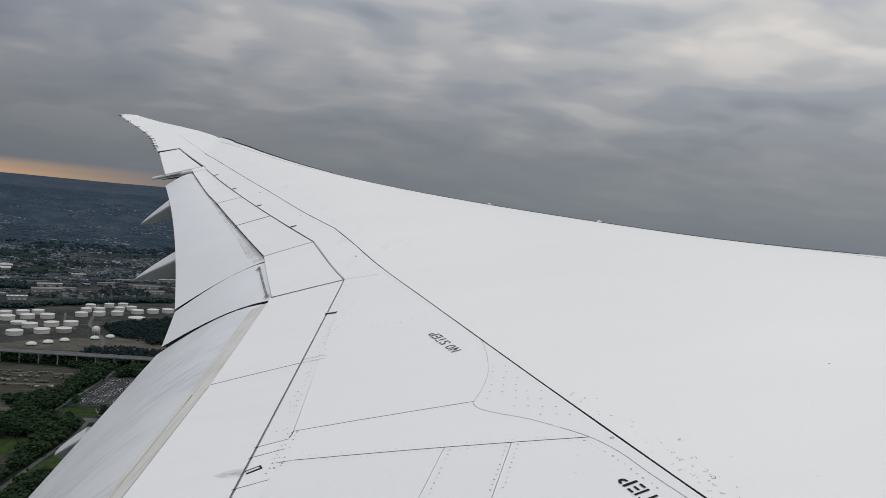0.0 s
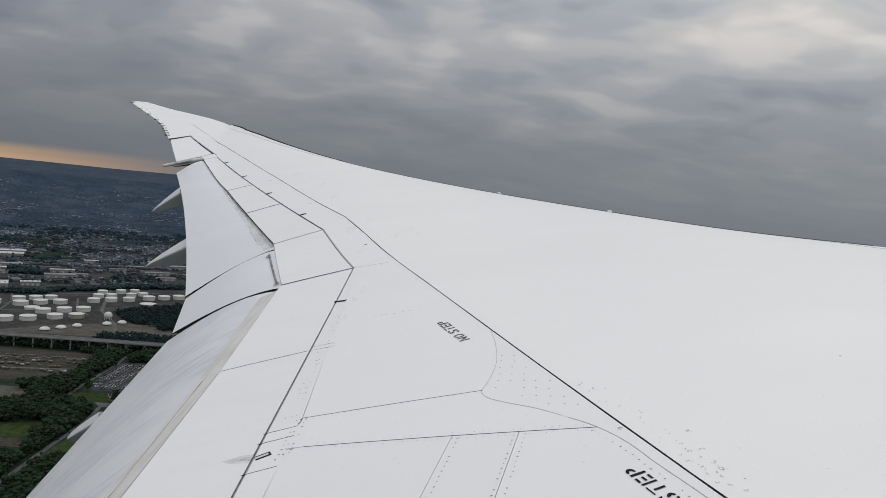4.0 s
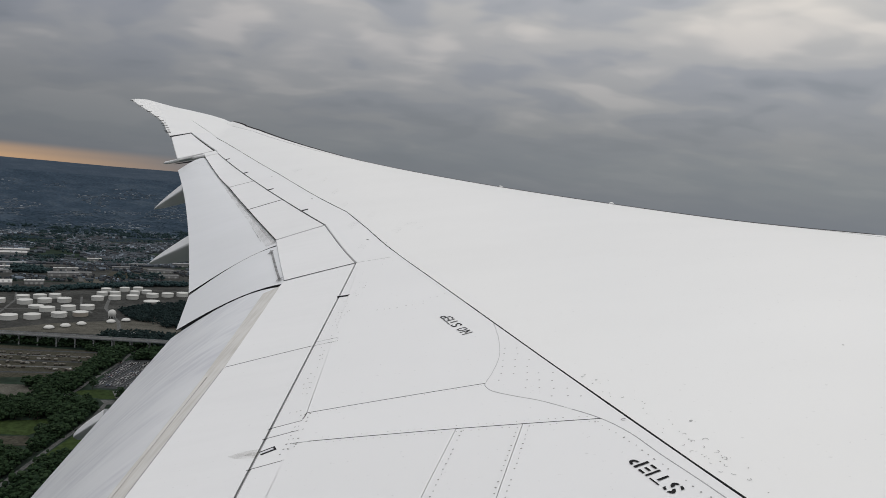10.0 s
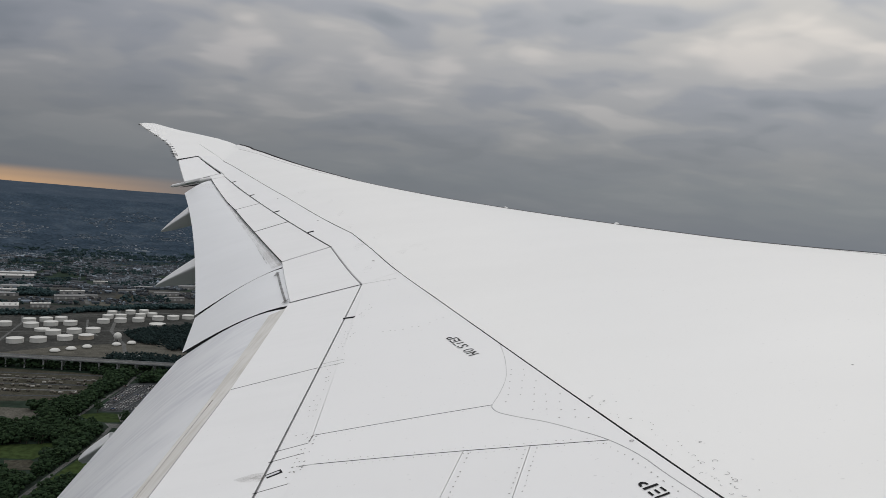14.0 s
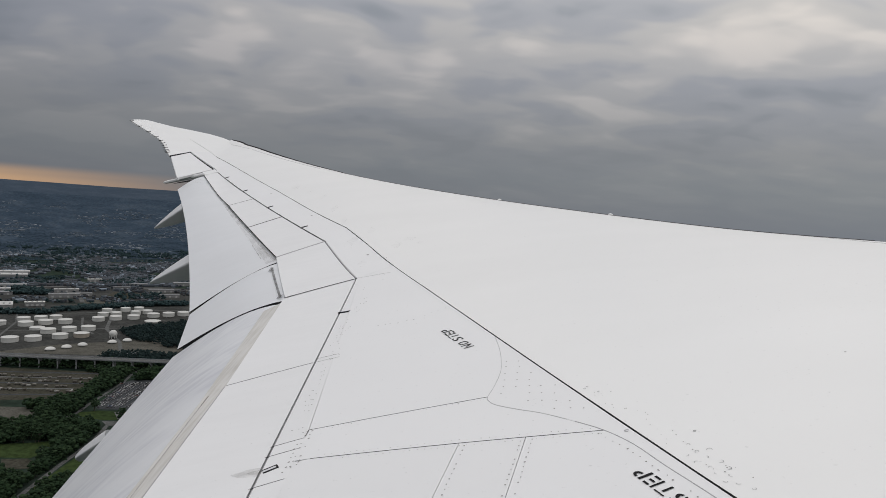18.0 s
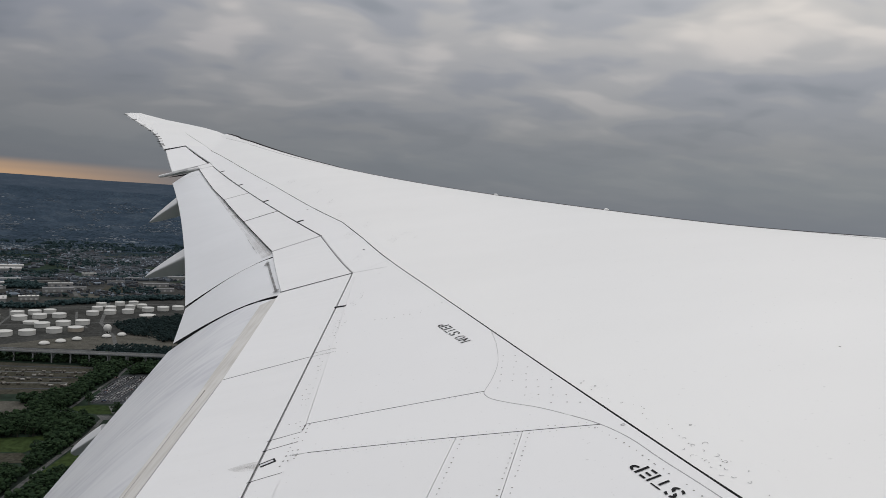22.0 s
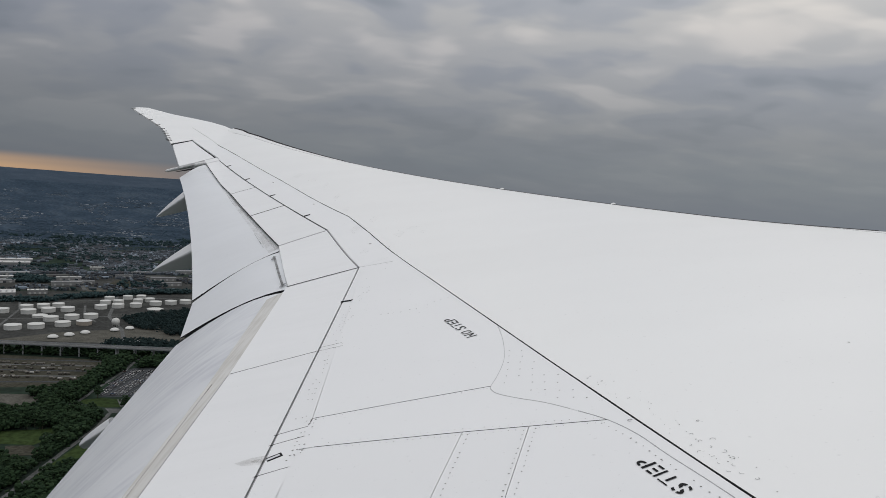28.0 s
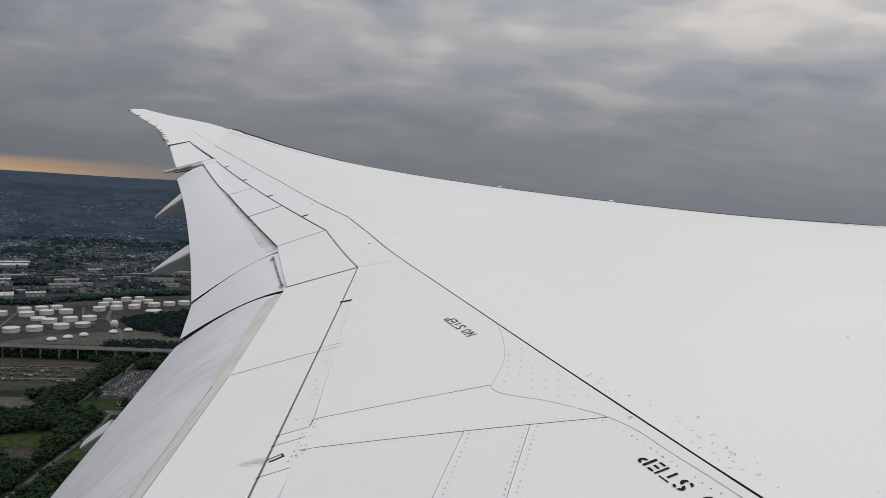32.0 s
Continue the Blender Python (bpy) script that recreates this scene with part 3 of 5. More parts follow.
def knob(name, x, y, r, parent, mat, flat=0.5):
    bm = bmesh.new()
    bmesh.ops.create_uvsphere(bm, u_segments=10, v_segments=6, radius=r)
    z = skin(x, y)
    for v in bm.verts:
        v.co = (v.co.x * 1.4 + x, v.co.y * 1.4 + y, v.co.z * flat * 2 + z)
    return part(name, bm, mat, parent, smooth=True)


knob("vent_knob", 1.11, 12.44, 0.03, wing_box, WHITE)
knob("vent_knob", 2.59, 10.22, 0.03, wing_box, WHITE)
for x, y in ((2.259, 3.642), (-0.869, 8.924), (-3.73, 15.3), (-2.256, 12.322)):
    knob("plug", x, y, 0.005 if y < 5 else 0.016, wing_box, RIVET, 0.15)


def flat_box(name, x0, y0, x1, y1, w, mat, parent, rise=0.004, high=0.012, label=""):
    """A small bar lying on the wing from one point to another."""
    a, b = Vector((x0, y0)), Vector((x1, y1))
    u = (b - a).normalized()
    nrm = Vector((-u.y, u.x)) * (w / 2)
    bm = bmesh.new()
    rows = []
    for p in (a, b):
        z0, z1 = skin(*p) - 0.03, skin(*p) + rise + high
        rows.append([(p.x + nrm.x, p.y + nrm.y, z0), (p.x + nrm.x * 0.9, p.y + nrm.y * 0.9, z1), (p.x - nrm.x * 0.9, p.y - nrm.y * 0.9, z1), (p.x - nrm.x, p.y - nrm.y, z0)])
    vs = grid_into(bm, rows, closed=True)
    bm.faces.new(vs[0][::-1])
    bm.faces.new(vs[1])
    bmesh.ops.recalc_face_normals(bm, faces=bm.faces[:])
    return part(name, bm, mat, parent, label)


# hinge fittings: a dark slot with a pale arm in it
for x0, y0, x1, y1, w in ((-0.803, 3.445, -0.733, 3.48, 0.046), (-0.862, 6.45, -0.762, 6.43, 0.10)):
    slot = flat_box("hinge_fitting", x0, y0, x1, y1, w, CAVITY, airplane, 0.001, 0.002)
    flat_box("hinge_arm", *along((x0, y0), (x1, y1), 0.0), *along((x0, y0), (x1, y1), 0.86), w * 0.45, FAIRING, slot, 0.001, 0.0025)
for y in (18.5, 16.25, 13.85, 11.45):
    x = hinge_out(y)
    slot = flat_box("hinge_fitting", x + 0.01, y - 0.01, x + 0.09, y + 0.04, 0.03, CAVITY, airplane, 0.002, 0.01)
    flat_box("hinge_arm", x - 0.02, y - 0.02, x + 0.06, y + 0.025, 0.016, METAL, slot, 0.004, 0.012)

# grime where the flaperon meets the spoiler, and along the seal
GRIME = 0.6
m, nt, b = material("soot_smear", 0.8, 0, 0.3)
b.inputs["Base Color"].default_value = (0.10, 0.10, 0.10, 1)
nt.links.new(ramp_on(nt, noise_on(nt, 5.0, 4, 0.7), [(0.40, 0.0), (0.62, GRIME)]), b.inputs["Alpha"])
SMEAR = m
m, nt, b = material("soot_line", 0.8, 0, 0.3)
b.inputs["Base Color"].default_value = (0.12, 0.12, 0.12, 1)
nt.links.new(ramp_on(nt, noise_on(nt, 4.0, 4, 0.7), [(0.25, 0.25), (0.65, 0.75)]), b.inputs["Alpha"])
sheet("grime", [(-2.205, 9.35), (-1.712, 7.75), (-1.738, 7.75), (-2.235, 9.35)], m, wing_box, 0.0, 0.002, -0.018)
for x, y in ((-2.205, 9.28), (-1.735, 7.80)):
    sheet("grime", [(x + 0.03, y + 0.02), (x + 0.02, y - 0.12), (x - 0.015, y - 0.12), (x - 0.02, y + 0.02)], m, wing_box, 0.0, 0.002, -0.016)
m, nt, b = material("brown_stain_line", 0.8, 0, 0.3)
b.inputs["Base Color"].default_value = (0.20, 0.17, 0.13, 1)
nt.links.new(ramp_on(nt, noise_on(nt, 3.0, 4, 0.7), [(0.35, 0.08), (0.65, 0.5)]), b.inputs["Alpha"])
sheet("grime", [(-1.548, 4.85), (-1.402, 1.3), (-1.408, 1.3), (-1.555, 4.85)], m, wing_box, 0.0, 0.002, -0.009)
m, nt, b = material("faint_soot", 0.8, 0, 0.3)
b.inputs["Base Color"].default_value = (0.14, 0.13, 0.12, 1)
nt.links.new(ramp_on(nt, noise_on(nt, 7.0, 3, 0.6, (1, 2.2, 1)), [(0.42, 0.0), (0.75, 0.07)]), b.inputs["Alpha"])
FAINT = m
m, nt, b = material("hinge_soot", 0.8, 0, 0.3)
b.inputs["Base Color"].default_value = (0.16, 0.14, 0.11, 1)
nt.links.new(ramp_on(nt, noise_on(nt, 9.0, 3, 0.5, (1, 2, 1)), [(0.34, 0.04), (0.70, 0.2)]), b.inputs["Alpha"])
HINGE_SOOT = m
sheet("grime", [(-0.82, 3.41), (-0.82, 3.50), (-0.90, 3.505), (-0.98, 3.48), (-0.93, 3.44), (-0.88, 3.42)], HINGE_SOOT, wing_box, 0.0, 0.0005, 0.0012)
sheet("grime", [(-0.81, 3.43), (-0.81, 3.475), (-0.86, 3.475), (-0.89, 3.46), (-0.86, 3.44)], HINGE_SOOT, wing_box, 0.0, 0.0005, 0.0018)
for a, b in (((-2.46, 9.95), (-2.62, 10.35)), ((-2.98, 11.1), (-3.2, 11.75))):
    sheet("grime", [a, b, (b[0] - 0.02, b[1]), (a[0] - 0.03, a[1])], SMEAR, wing_box, 0.0, 0.001, -0.035)

for x, y, w, d in ((-2.77, 14.8, 0.10, 0.22), (-3.25, 15.6, 0.12, 0.3), (-0.985, 10.33, 0.07, 0.25), (-1.55, 11.4, 0.06, 0.3), (-0.52, 9.2, 0.08, 0.2), (-2.35, 14.0, 0.06, 0.3),
                  (-0.35, 9.4, 0.10, 0.12), (-0.2, 9.1, 0.05, 0.1), (-1.2, 9.9, 0.08, 0.3), (-0.9, 8.5, 0.06, 0.25), (-1.9, 12.6, 0.07, 0.35)):
    sheet("grime", [(x - w, y), (x - w * 0.2, y + d), (x + w, y + d * 0.2), (x + w * 0.3, y - d)], FAINT, wing_box, 0.0, 0.0005, 0.0014)

# brown grime along the front of the outboard flap
m, nt, b = material("brown_flap_grime", 0.8, 0, 0.3)
b.inputs["Base Color"].default_value = (0.36, 0.32, 0.29, 1)
nt.links.new(ramp_on(nt, noise_on(nt, 2.2, 4, 0.6, (2.5, 1, 1)), [(0.32, 0.03), (0.70, 0.2)]), b.inputs["Alpha"])
FLAP_GRIME = m


def flap_patch(t0, t1, u0, u1, mat, n=14):
    """A stain on the outboard flap, between two stations along it and two shares of its depth."""
    f0, f1, r0, r1 = (Vector(p) + Vector((0, 0, EYE_Z)) for p in ((-6.455, 19.0, 0.45), (-2.20, 9.62, -0.905), (-6.96, 18.3, 0.033), (-3.20, 9.03, -1.595)))
    rows = []
    for i in range(n + 1):
        t = t0 + (t1 - t0) * i / n
        a, b = f0.lerp(f1, t), r0.lerp(r1, t)
        a.x = flap_front(a.y) + 0.02
        a.z = skin(a.x, a.y) - 0.03
        b.x += 0.4 * t * (1 - t)
        row = []
        for k in range(5):
            u = u0[0] + (u0[1] - u0[0]) * i / n
            u += ((u1[0] + (u1[1] - u1[0]) * i / n) - u) * k / 4
            p = a.lerp(b, u)
            p.z += 0.2 * u * (1 - u) * (1.25 - 0.5 * u) + 0.006
            row.append(p)
        rows.append(row)
    bm = bmesh.new()
    grid_into(bm, rows)
    bmesh.ops.recalc_face_normals(bm, faces=bm.faces[:])
    return part("grime", bm, mat, wing_box, smooth=True)


flap_patch(0.12, 0.99, (0.01, 0.01), (0.04, 0.13), FLAP_GRIME, 30)
flap_patch(0.40, 0.99, (0.01, 0.01), (0.02, 0.05), HINGE_SOOT, 30)
flap_patch(0.45, 0.56, (0.06, 0.08), (0.066, 0.09), HINGE_SOOT)
flap_patch(0.83, 0.95, (0.115, 0.135), (0.121, 0.147), SMEAR)
flap_patch(0.02, 0.10, (0.05, 0.0), (0.5, 0.25), FAINT)

# fasteners: one joined field of small discs and worn rings
random.seed(5)
dots, rings = bmesh.new(), bmesh.new()


def disc(bm, x, y, r, rise=0.0012, n=7):
    c = [bm.verts.new((x + r * math.cos(2 * math.pi * k / n), y + r * math.sin(2 * math.pi * k / n), 0)) for k in range(n)]
    for v in c:
        v.co.z = skin(v.co.x, v.co.y) + rise
    bm.faces.new(c)


def ring(bm, x, y, r, w, start, sweep, n=12):
    rows = []
    for k in range(n + 1):
        q = start + sweep * k / n
        rows.append([(x + rr * math.cos(q), y + rr * math.sin(q)) for rr in (r - w, r)])
    grid_into(bm, [[(px, py, skin(px, py) + 0.0012) for px, py in row] for row in rows])


def rivets(p, q, step, r, keep=0.8, jitter=0.004):
    p, q = Vector(p), Vector(q)
    n = max(int((q - p).length / step), 1)
    for k in range(n + 1):
        if random.random() < keep:
            c = p.lerp(q, k / n) + Vector((random.uniform(-jitter, jitter), random.uniform(-jitter, jitter)))
            disc(dots, c.x, c.y, r * random.uniform(0.7, 1.2))


for dy in (0.03, -0.03):
    rivets((-0.50, 3.475 + dy), (0.19, 3.34 + dy), 0.034, 0.0024, 0.85)
    rivets((0.19, 3.34 + dy), (0.85, 3.205 + dy), 0.036, 0.0028, 0.85)
for top, low, s in (((0.19, 3.34), (-0.36, 1.2), 0.025), ((0.51, 3.28), (-0.06, 1.2), 0.025), ((0.51, 3.28), (-0.06, 1.2), -0.03)):
    rivets((top[0] + s, top[1] - 0.04), (low[0] + s, low[1]), 0.042, 0.0043, 0.92, 0.002)
rivets((-0.58, 3.83), (0.34, 3.82), 0.035, 0.0022, 0.8)
for s in (0.0, -0.025, 0.03):
    rivets((-0.655 + s, 3.84), (-0.66 + s, 3.45), 0.045, 0.0055, 0.7)
rivets((-0.69, 3.40), (-0.60, 3.52), 0.045, 0.006, 0.8)
for s in (0.012, 0.035, 0.055):
    rivets((hinge_in(3.9) + 0.06 + s, 3.9), (hinge_in(6.2) + 0.055 + s, 6.2), 0.085, 0.0045, 0.55, 0.012)
rivets((-0.66, 6.05), (-0.73, 7.3), 0.11, 0.0045, 0.5, 0.02)
for cx, cy in ((-0.70, 5.2), (-0.72, 5.85), (-0.70, 6.45), (-0.66, 6.7)):
    for k in range(6):
        disc(dots, cx + random.uniform(-0.03, 0.04), cy + random.uniform(-0.12, 0.12), 0.005)
for i in range(7):
    for j in range(9):
        x, y = 0.40 + 0.07 * i + 0.015 * j, 3.55 + 0.10 * j - 0.03 * i
        if x < spar(y) - 0.05 and x > 0.44 + max(0, 3.8 - y) * 0.9 and y < 4.4 and random.random() < 0.9:
            disc(dots, x + random.uniform(-0.008, 0.008), y + random.uniform(-0.008, 0.008), 0.0048)
for a, b in zip(CORNER[10:14], CORNER[11:15]):
    rivets((a[0] - 0.035, a[1] - 0.03), (b[0] - 0.035, b[1] - 0.03), 0.045, 0.0038, 0.85)
rivets((0.16, 5.95), (-0.1, 5.75), 0.06, 0.006, 0.9, 0.03)
rivets((-0.05, 5.72), (-0.45, 5.72), 0.06, 0.006, 0.8, 0.03)
rivets((-0.55, 7.5), (-0.60, 8.6), 0.12, 0.006, 0.5, 0.03)
for k in range(34):
    y = random.uniform(2.2, 3.75)
    x = spar(y) + random.uniform(0.04, 0.15)
    disc(dots, x, y, random.uniform(0.0018, 0.0036))
for x, y in ((1.184, 2.865), (1.204, 2.807), (1.153, 2.782), (1.242, 2.756), (1.252, 2.697), (1.19, 2.725), (1.194, 2.677), (1.24, 2.645), (1.204, 2.611),
             (1.244, 2.584), (1.172, 2.934), (1.136, 2.85), (1.237, 2.863), (1.278, 2.528)):
    ring(rings, x, y, random.uniform(0.008, 0.0125), 0.0022, random.uniform(0, 6), random.uniform(2.0, 5.0))
for x, y, r in ((0.882, 3.714, 0.007), (0.943, 3.645, 0.007), (0.964, 3.155, 0.012), (1.239, 3.042, 0.008), (0.900, 3.735, 0.006)):
    ring(rings, x, y, r, r * 0.5, 0, 5.2)
tagged(part("fasteners", dots, RIVET, wing_box), kind="stuff")
tagged(part("sealant_rings", rings, GREY_SEAL, wing_box), kind="stuff")


# stencilled words
def stencil(word, start, angle, size, parent):
    """Letters cut as a stencil and laid on the wing; start is the foot of the first letter."""
    ex = Vector((math.cos(angle), math.sin(angle)))
    ey = Vector((-ex.y, ex.x))
    whole_bm = bmesh.new()
    pen = 0.0
    for ch in word:
        if ch == " ":
            pen += 0.45
            continue
        cu = bpy.data.curves.new("letter", "FONT")
        cu.body, cu.size, cu.offset = ch, 1.0, 0.012
        cu.resolution_u = 4
        tmp = bpy.data.objects.new("letter", cu)
        me = bpy.data.meshes.new_from_object(tmp)
        bpy.data.objects.remove(tmp)
        bpy.data.curves.remove(cu)
        lb = bmesh.new()
        lb.from_mesh(me)
        bpy.data.meshes.remove(me)
        xs = [v.co.x for v in lb.verts]
        squeeze = 0.617 / (max(xs) - min(xs))
        for v in lb.verts:
            v.co.x *= squeeze
        lo, wide = min(xs) * squeeze, 0.617
        axis, at = {"O": (0, 0.5), "S": (0, 0.5), "N": (0, 0.30), "T": (1, 0.56), "E": (0, 0.30), "P": (0, 0.36)}[ch]
        pos = lo + wide * at if axis == 0 else at
        no = (1, 0, 0) if axis == 0 else (0, 1, 0)
        for s in (-0.065, 0.065):
            co = tuple((pos + s) * c for c in no)
            bmesh.ops.bisect_plane(lb, geom=lb.verts[:] + lb.edges[:] + lb.faces[:], plane_co=co, plane_no=no)
        gone = [f for f in lb.faces if abs(f.calc_center_median()[axis] - pos) < 0.063]
        bmesh.ops.delete(lb, geom=gone, context="FACES")
        for f in lb.faces:
            vs = []
            for v in f.verts:
                p = Vector(start) + ex * (pen + v.co.x - lo) * size + ey * v.co.y * size
                vs.append(whole_bm.verts.new((p.x, p.y, skin(p.x, p.y) + 0.0025)))
            whole_bm.faces.new(vs)
        lb.free()
        pen += wide + 0.18
    for f in whole_bm.faces:
        f.normal_update()
        if f.normal.z < 0:
            f.normal_flip()
    return part("stencil_word", whole_bm, STENCIL, parent, "black stencilled word " + word)


for foot, size, way, leads in (((0.322, 4.778), 0.109, math.atan2(0.95, -0.31), (-0.13, 1.80)), ((1.102, 2.341), 0.097, math.atan2(0.949, -0.315), (-0.17, 2.03))):
    for word, lead in zip(("NO", "STEP"), leads):
        stencil(word, (foot[0] + math.cos(way) * lead * size, foot[1] + math.sin(way) * lead * size), way, size, wing_box)

# fuselage side with the window that the camera looks out of
SHELL = paint("fuselage_paint", (0.78, 0.78, 0.78), 0.35, 0.03)
bm = bmesh.new()
R, YC = 2.90, -2.74
angs = [-0.5 * math.pi + 2 * math.pi * k / 64 for k in range(64)]
angs = sorted(set([a for a in angs if abs(a) > 0.12] + [-0.11, -0.075, 0.0, 0.075, 0.11]))
xs = [-11, -7, -4, -2, -1, -0.5, -0.15, -0.10, 0.10, 0.15, 0.5, 1, 2, 4, 7, 11]
for rad in (R, R - 0.07):
    vs = [[bm.verts.new((x, YC + rad * math.cos(a), EYE_Z + rad * math.sin(a))) for a in angs] for x in xs]
    for i in range(len(xs) - 1):
        for k in range(len(angs)):
            j = (k + 1) % len(angs)
            mid = abs(xs[i] + xs[i + 1]) / 2 < 0.13
            if mid and abs(angs[k]) < 0.112 and abs(angs[j]) < 0.112:
                continue
            bm.faces.new((vs[i][k], vs[i + 1][k], vs[i + 1][j], vs[i][j]))
    bm.faces.new(vs[0])
    bm.faces.new(vs[-1])
part("fuselage", bm, SHELL, airplane, "plain white fuselage side with a cabin window")

# ---------------------------------------------------------------- the land below


def land_material(name, cols, scale, rough=0.95, detail=6, low=0.62, high=1.1):
    """Patchy ground: colours laid out by a broad noise, broken by a finer one."""
    m, nt, b = material(name, rough, 0, 0.05)
    n1 = noise_on(nt, scale, detail, 0.62)
    n2 = noise_on(nt, scale * 9, 3, 0.6)
    col = ramp_on(nt, n1, cols)
    col = mix_on(nt, "MULTIPLY", 1.0, col, ramp_on(nt, n2, [(0.36, low), (0.62, high)]))
    nt.links.new(col, b.inputs["Base Color"])
    return m


def island_material(name, stops, rough=0.8):
    """One colour for each loose piece of a joined mesh."""
    m, nt, b = material(name, rough, 0, 0.08)
    g = nt.nodes.new("ShaderNodeNewGeometry")
    col = ramp_on(nt, g.outputs["Random Per Island"], stops, "CONSTANT")
    n = noise_on(nt, 0.25, 2, 0.6)
    nt.links.new(mix_on(nt, "MULTIPLY", 1.0, col, ramp_on(nt, n, [(0.3, 0.7), (0.7, 1.05)])), b.inputs["Base Color"])
    return m


def random_material(name, stops, rough=0.6):
    m, nt, b = material(name, rough)
    info = nt.nodes.new("ShaderNodeObjectInfo")
    nt.links.new(ramp_on(nt, info.outputs["Random"], stops, "CONSTANT"), b.inputs["Base Color"])
    return m


LAND = land_material("wooded_land", [(0.30, (0.0124, 0.0218, 0.0174)), (0.46, (0.0198, 0.0343, 0.0232)), (0.55, (0.0310, 0.0437, 0.0347)), (0.66, (0.0589, 0.0702, 0.0725)), (0.8, (0.0310, 0.0484, 0.0290))], 0.006)
# far land shifted to blue-grey: distance haze put into the base colour
FAR = land_material("haze_tinted_woods", [(0.35, (0.024, 0.041, 0.062)), (0.52, (0.033, 0.052, 0.077)), (0.64, (0.049, 0.069, 0.093)), (0.75, (0.033, 0.052, 0.075))], 0.009, low=0.72, high=1.2)
# outer rows of the same rise, paled further as painted haze
FAR_HAZED = land_material("haze_paled_rise", [(0.35, (0.038, 0.056, 0.080)), (0.52, (0.043, 0.062, 0.088)), (0.64, (0.052, 0.072, 0.098)), (0.75, (0.043, 0.062, 0.086))], 0.012, low=0.9, high=1.08)
# roofs far off, with haze painted in as pale blue-grey
HOUSE_FAR = island_material("haze_tinted_roofs", [(0.0, (0.10, 0.12, 0.14)), (0.4, (0.18, 0.20, 0.225)), (0.75, (0.29, 0.32, 0.35)), (0.95, (0.50, 0.53, 0.56))])
GRAVEL = land_material("brown_gravel", [(0.3, (0.032, 0.033, 0.031)), (0.5, (0.050, 0.051, 0.049)), (0.62, (0.070, 0.072, 0.068)), (0.75, (0.035, 0.042, 0.031))], 0.02)
DIRT = land_material("bare_dirt", [(0.3, (0.034, 0.035, 0.026)), (0.5, (0.053, 0.051, 0.039)), (0.7, (0.072, 0.069, 0.058))], 0.03)
SAND = land_material("pale_sand", [(0.3, (0.066, 0.065, 0.055)), (0.7, (0.125, 0.120, 0.105))], 0.05)
GRASS = land_material("mown_grass", [(0.3, (0.0240, 0.0400, 0.0140)), (0.6, (0.0390, 0.0600, 0.0200)), (0.8, (0.0540, 0.0660, 0.0270))], 0.02)
ASPHALT = land_material("grey_asphalt", [(0.3, (0.0436, 0.0470, 0.0510)), (0.7, (0.0727, 0.0783, 0.0833))], 0.05)
PATH_GREY = land_material("pale_track", [(0.3, (0.0956, 0.0985, 0.0973)), (0.7, (0.1478, 0.1503, 0.1485))], 0.06)
CONCRETE = plain("weathered_concrete", (0.29, 0.30, 0.31), 0.85, 0, 0.4, 0.35)
TANK = plain("white_tank_paint", (0.60, 0.60, 0.575), 0.5, 0, 0.25, 0.18)
TANK_TAN = plain("tan_tank_paint", (0.36, 0.32, 0.27), 0.6, 0, 0.25, 0.2)
ROOF_PALE = plain("pale_flat_roof", (0.50, 0.50, 0.49), 0.7, 0, 0.08, 0.25)
WALL_GREY = plain("grey_metal_wall", (0.26, 0.26, 0.26), 0.6, 0, 0.2, 0.2)
LEAF = island_material("dark_foliage", [(0.0, (0.0165, 0.0320, 0.0165)), (0.3, (0.0200, 0.0385, 0.0185)), (0.6, (0.0255, 0.0470, 0.0220)), (0.85, (0.0330, 0.0560, 0.0270))], 0.9)
# far copy of the foliage, made pale blue by painted haze
LEAF_HAZE_FAR = island_material("haze_tinted_foliage", [(0.0, (0.0334, 0.0572, 0.0799)), (0.3, (0.0410, 0.0668, 0.0911)), (0.6, (0.0486, 0.0763, 0.1023)), (0.88, (0.0577, 0.0874, 0.1151))], 0.95)
# middle-distance foliage copies; their blue-grey shift is haze painted into the colour
LEAF_HAZE_FAINT = island_material("faintly_hazed_foliage", [(0.0, (0.0144, 0.0256, 0.0269)), (0.3, (0.0174, 0.0305, 0.0312)), (0.6, (0.0216, 0.0366, 0.0363)), (0.85, (0.0276, 0.0439, 0.0425))], 0.95)
LEAF_HAZE_MID = island_material("half_hazed_foliage", [(0.0, (0.0238, 0.0437, 0.0469)), (0.3, (0.0290, 0.0524, 0.0563)), (0.6, (0.0370, 0.0612, 0.0642)), (0.85, (0.0449, 0.0713, 0.0735))], 0.95)
ROOF_DULL = plain("weathered_grey_roof", (0.20, 0.205, 0.21), 0.8, 0, 0.06, 0.35)
BARK = plain("bark", (0.07, 0.055, 0.042), 0.9, 0, 2, 0.4)
# roof tones lean to blue: a slight haze painted into them
HOUSE = island_material("house_roofs", [(0.0, (0.0485, 0.0577, 0.0692)), (0.3, (0.0776, 0.0899, 0.1052)), (0.5, (0.1163, 0.1362, 0.1591)), (0.7, (0.0630, 0.0635, 0.0692)), (0.92, (0.2520, 0.3000, 0.3599))])
TRAILER = random_material("trailer_paint", [(0.0, (0.10, 0.09, 0.075)), (0.4, (0.16, 0.15, 0.13)), (0.7, (0.07, 0.06, 0.05)), (0.9, (0.35, 0.34, 0.32))])
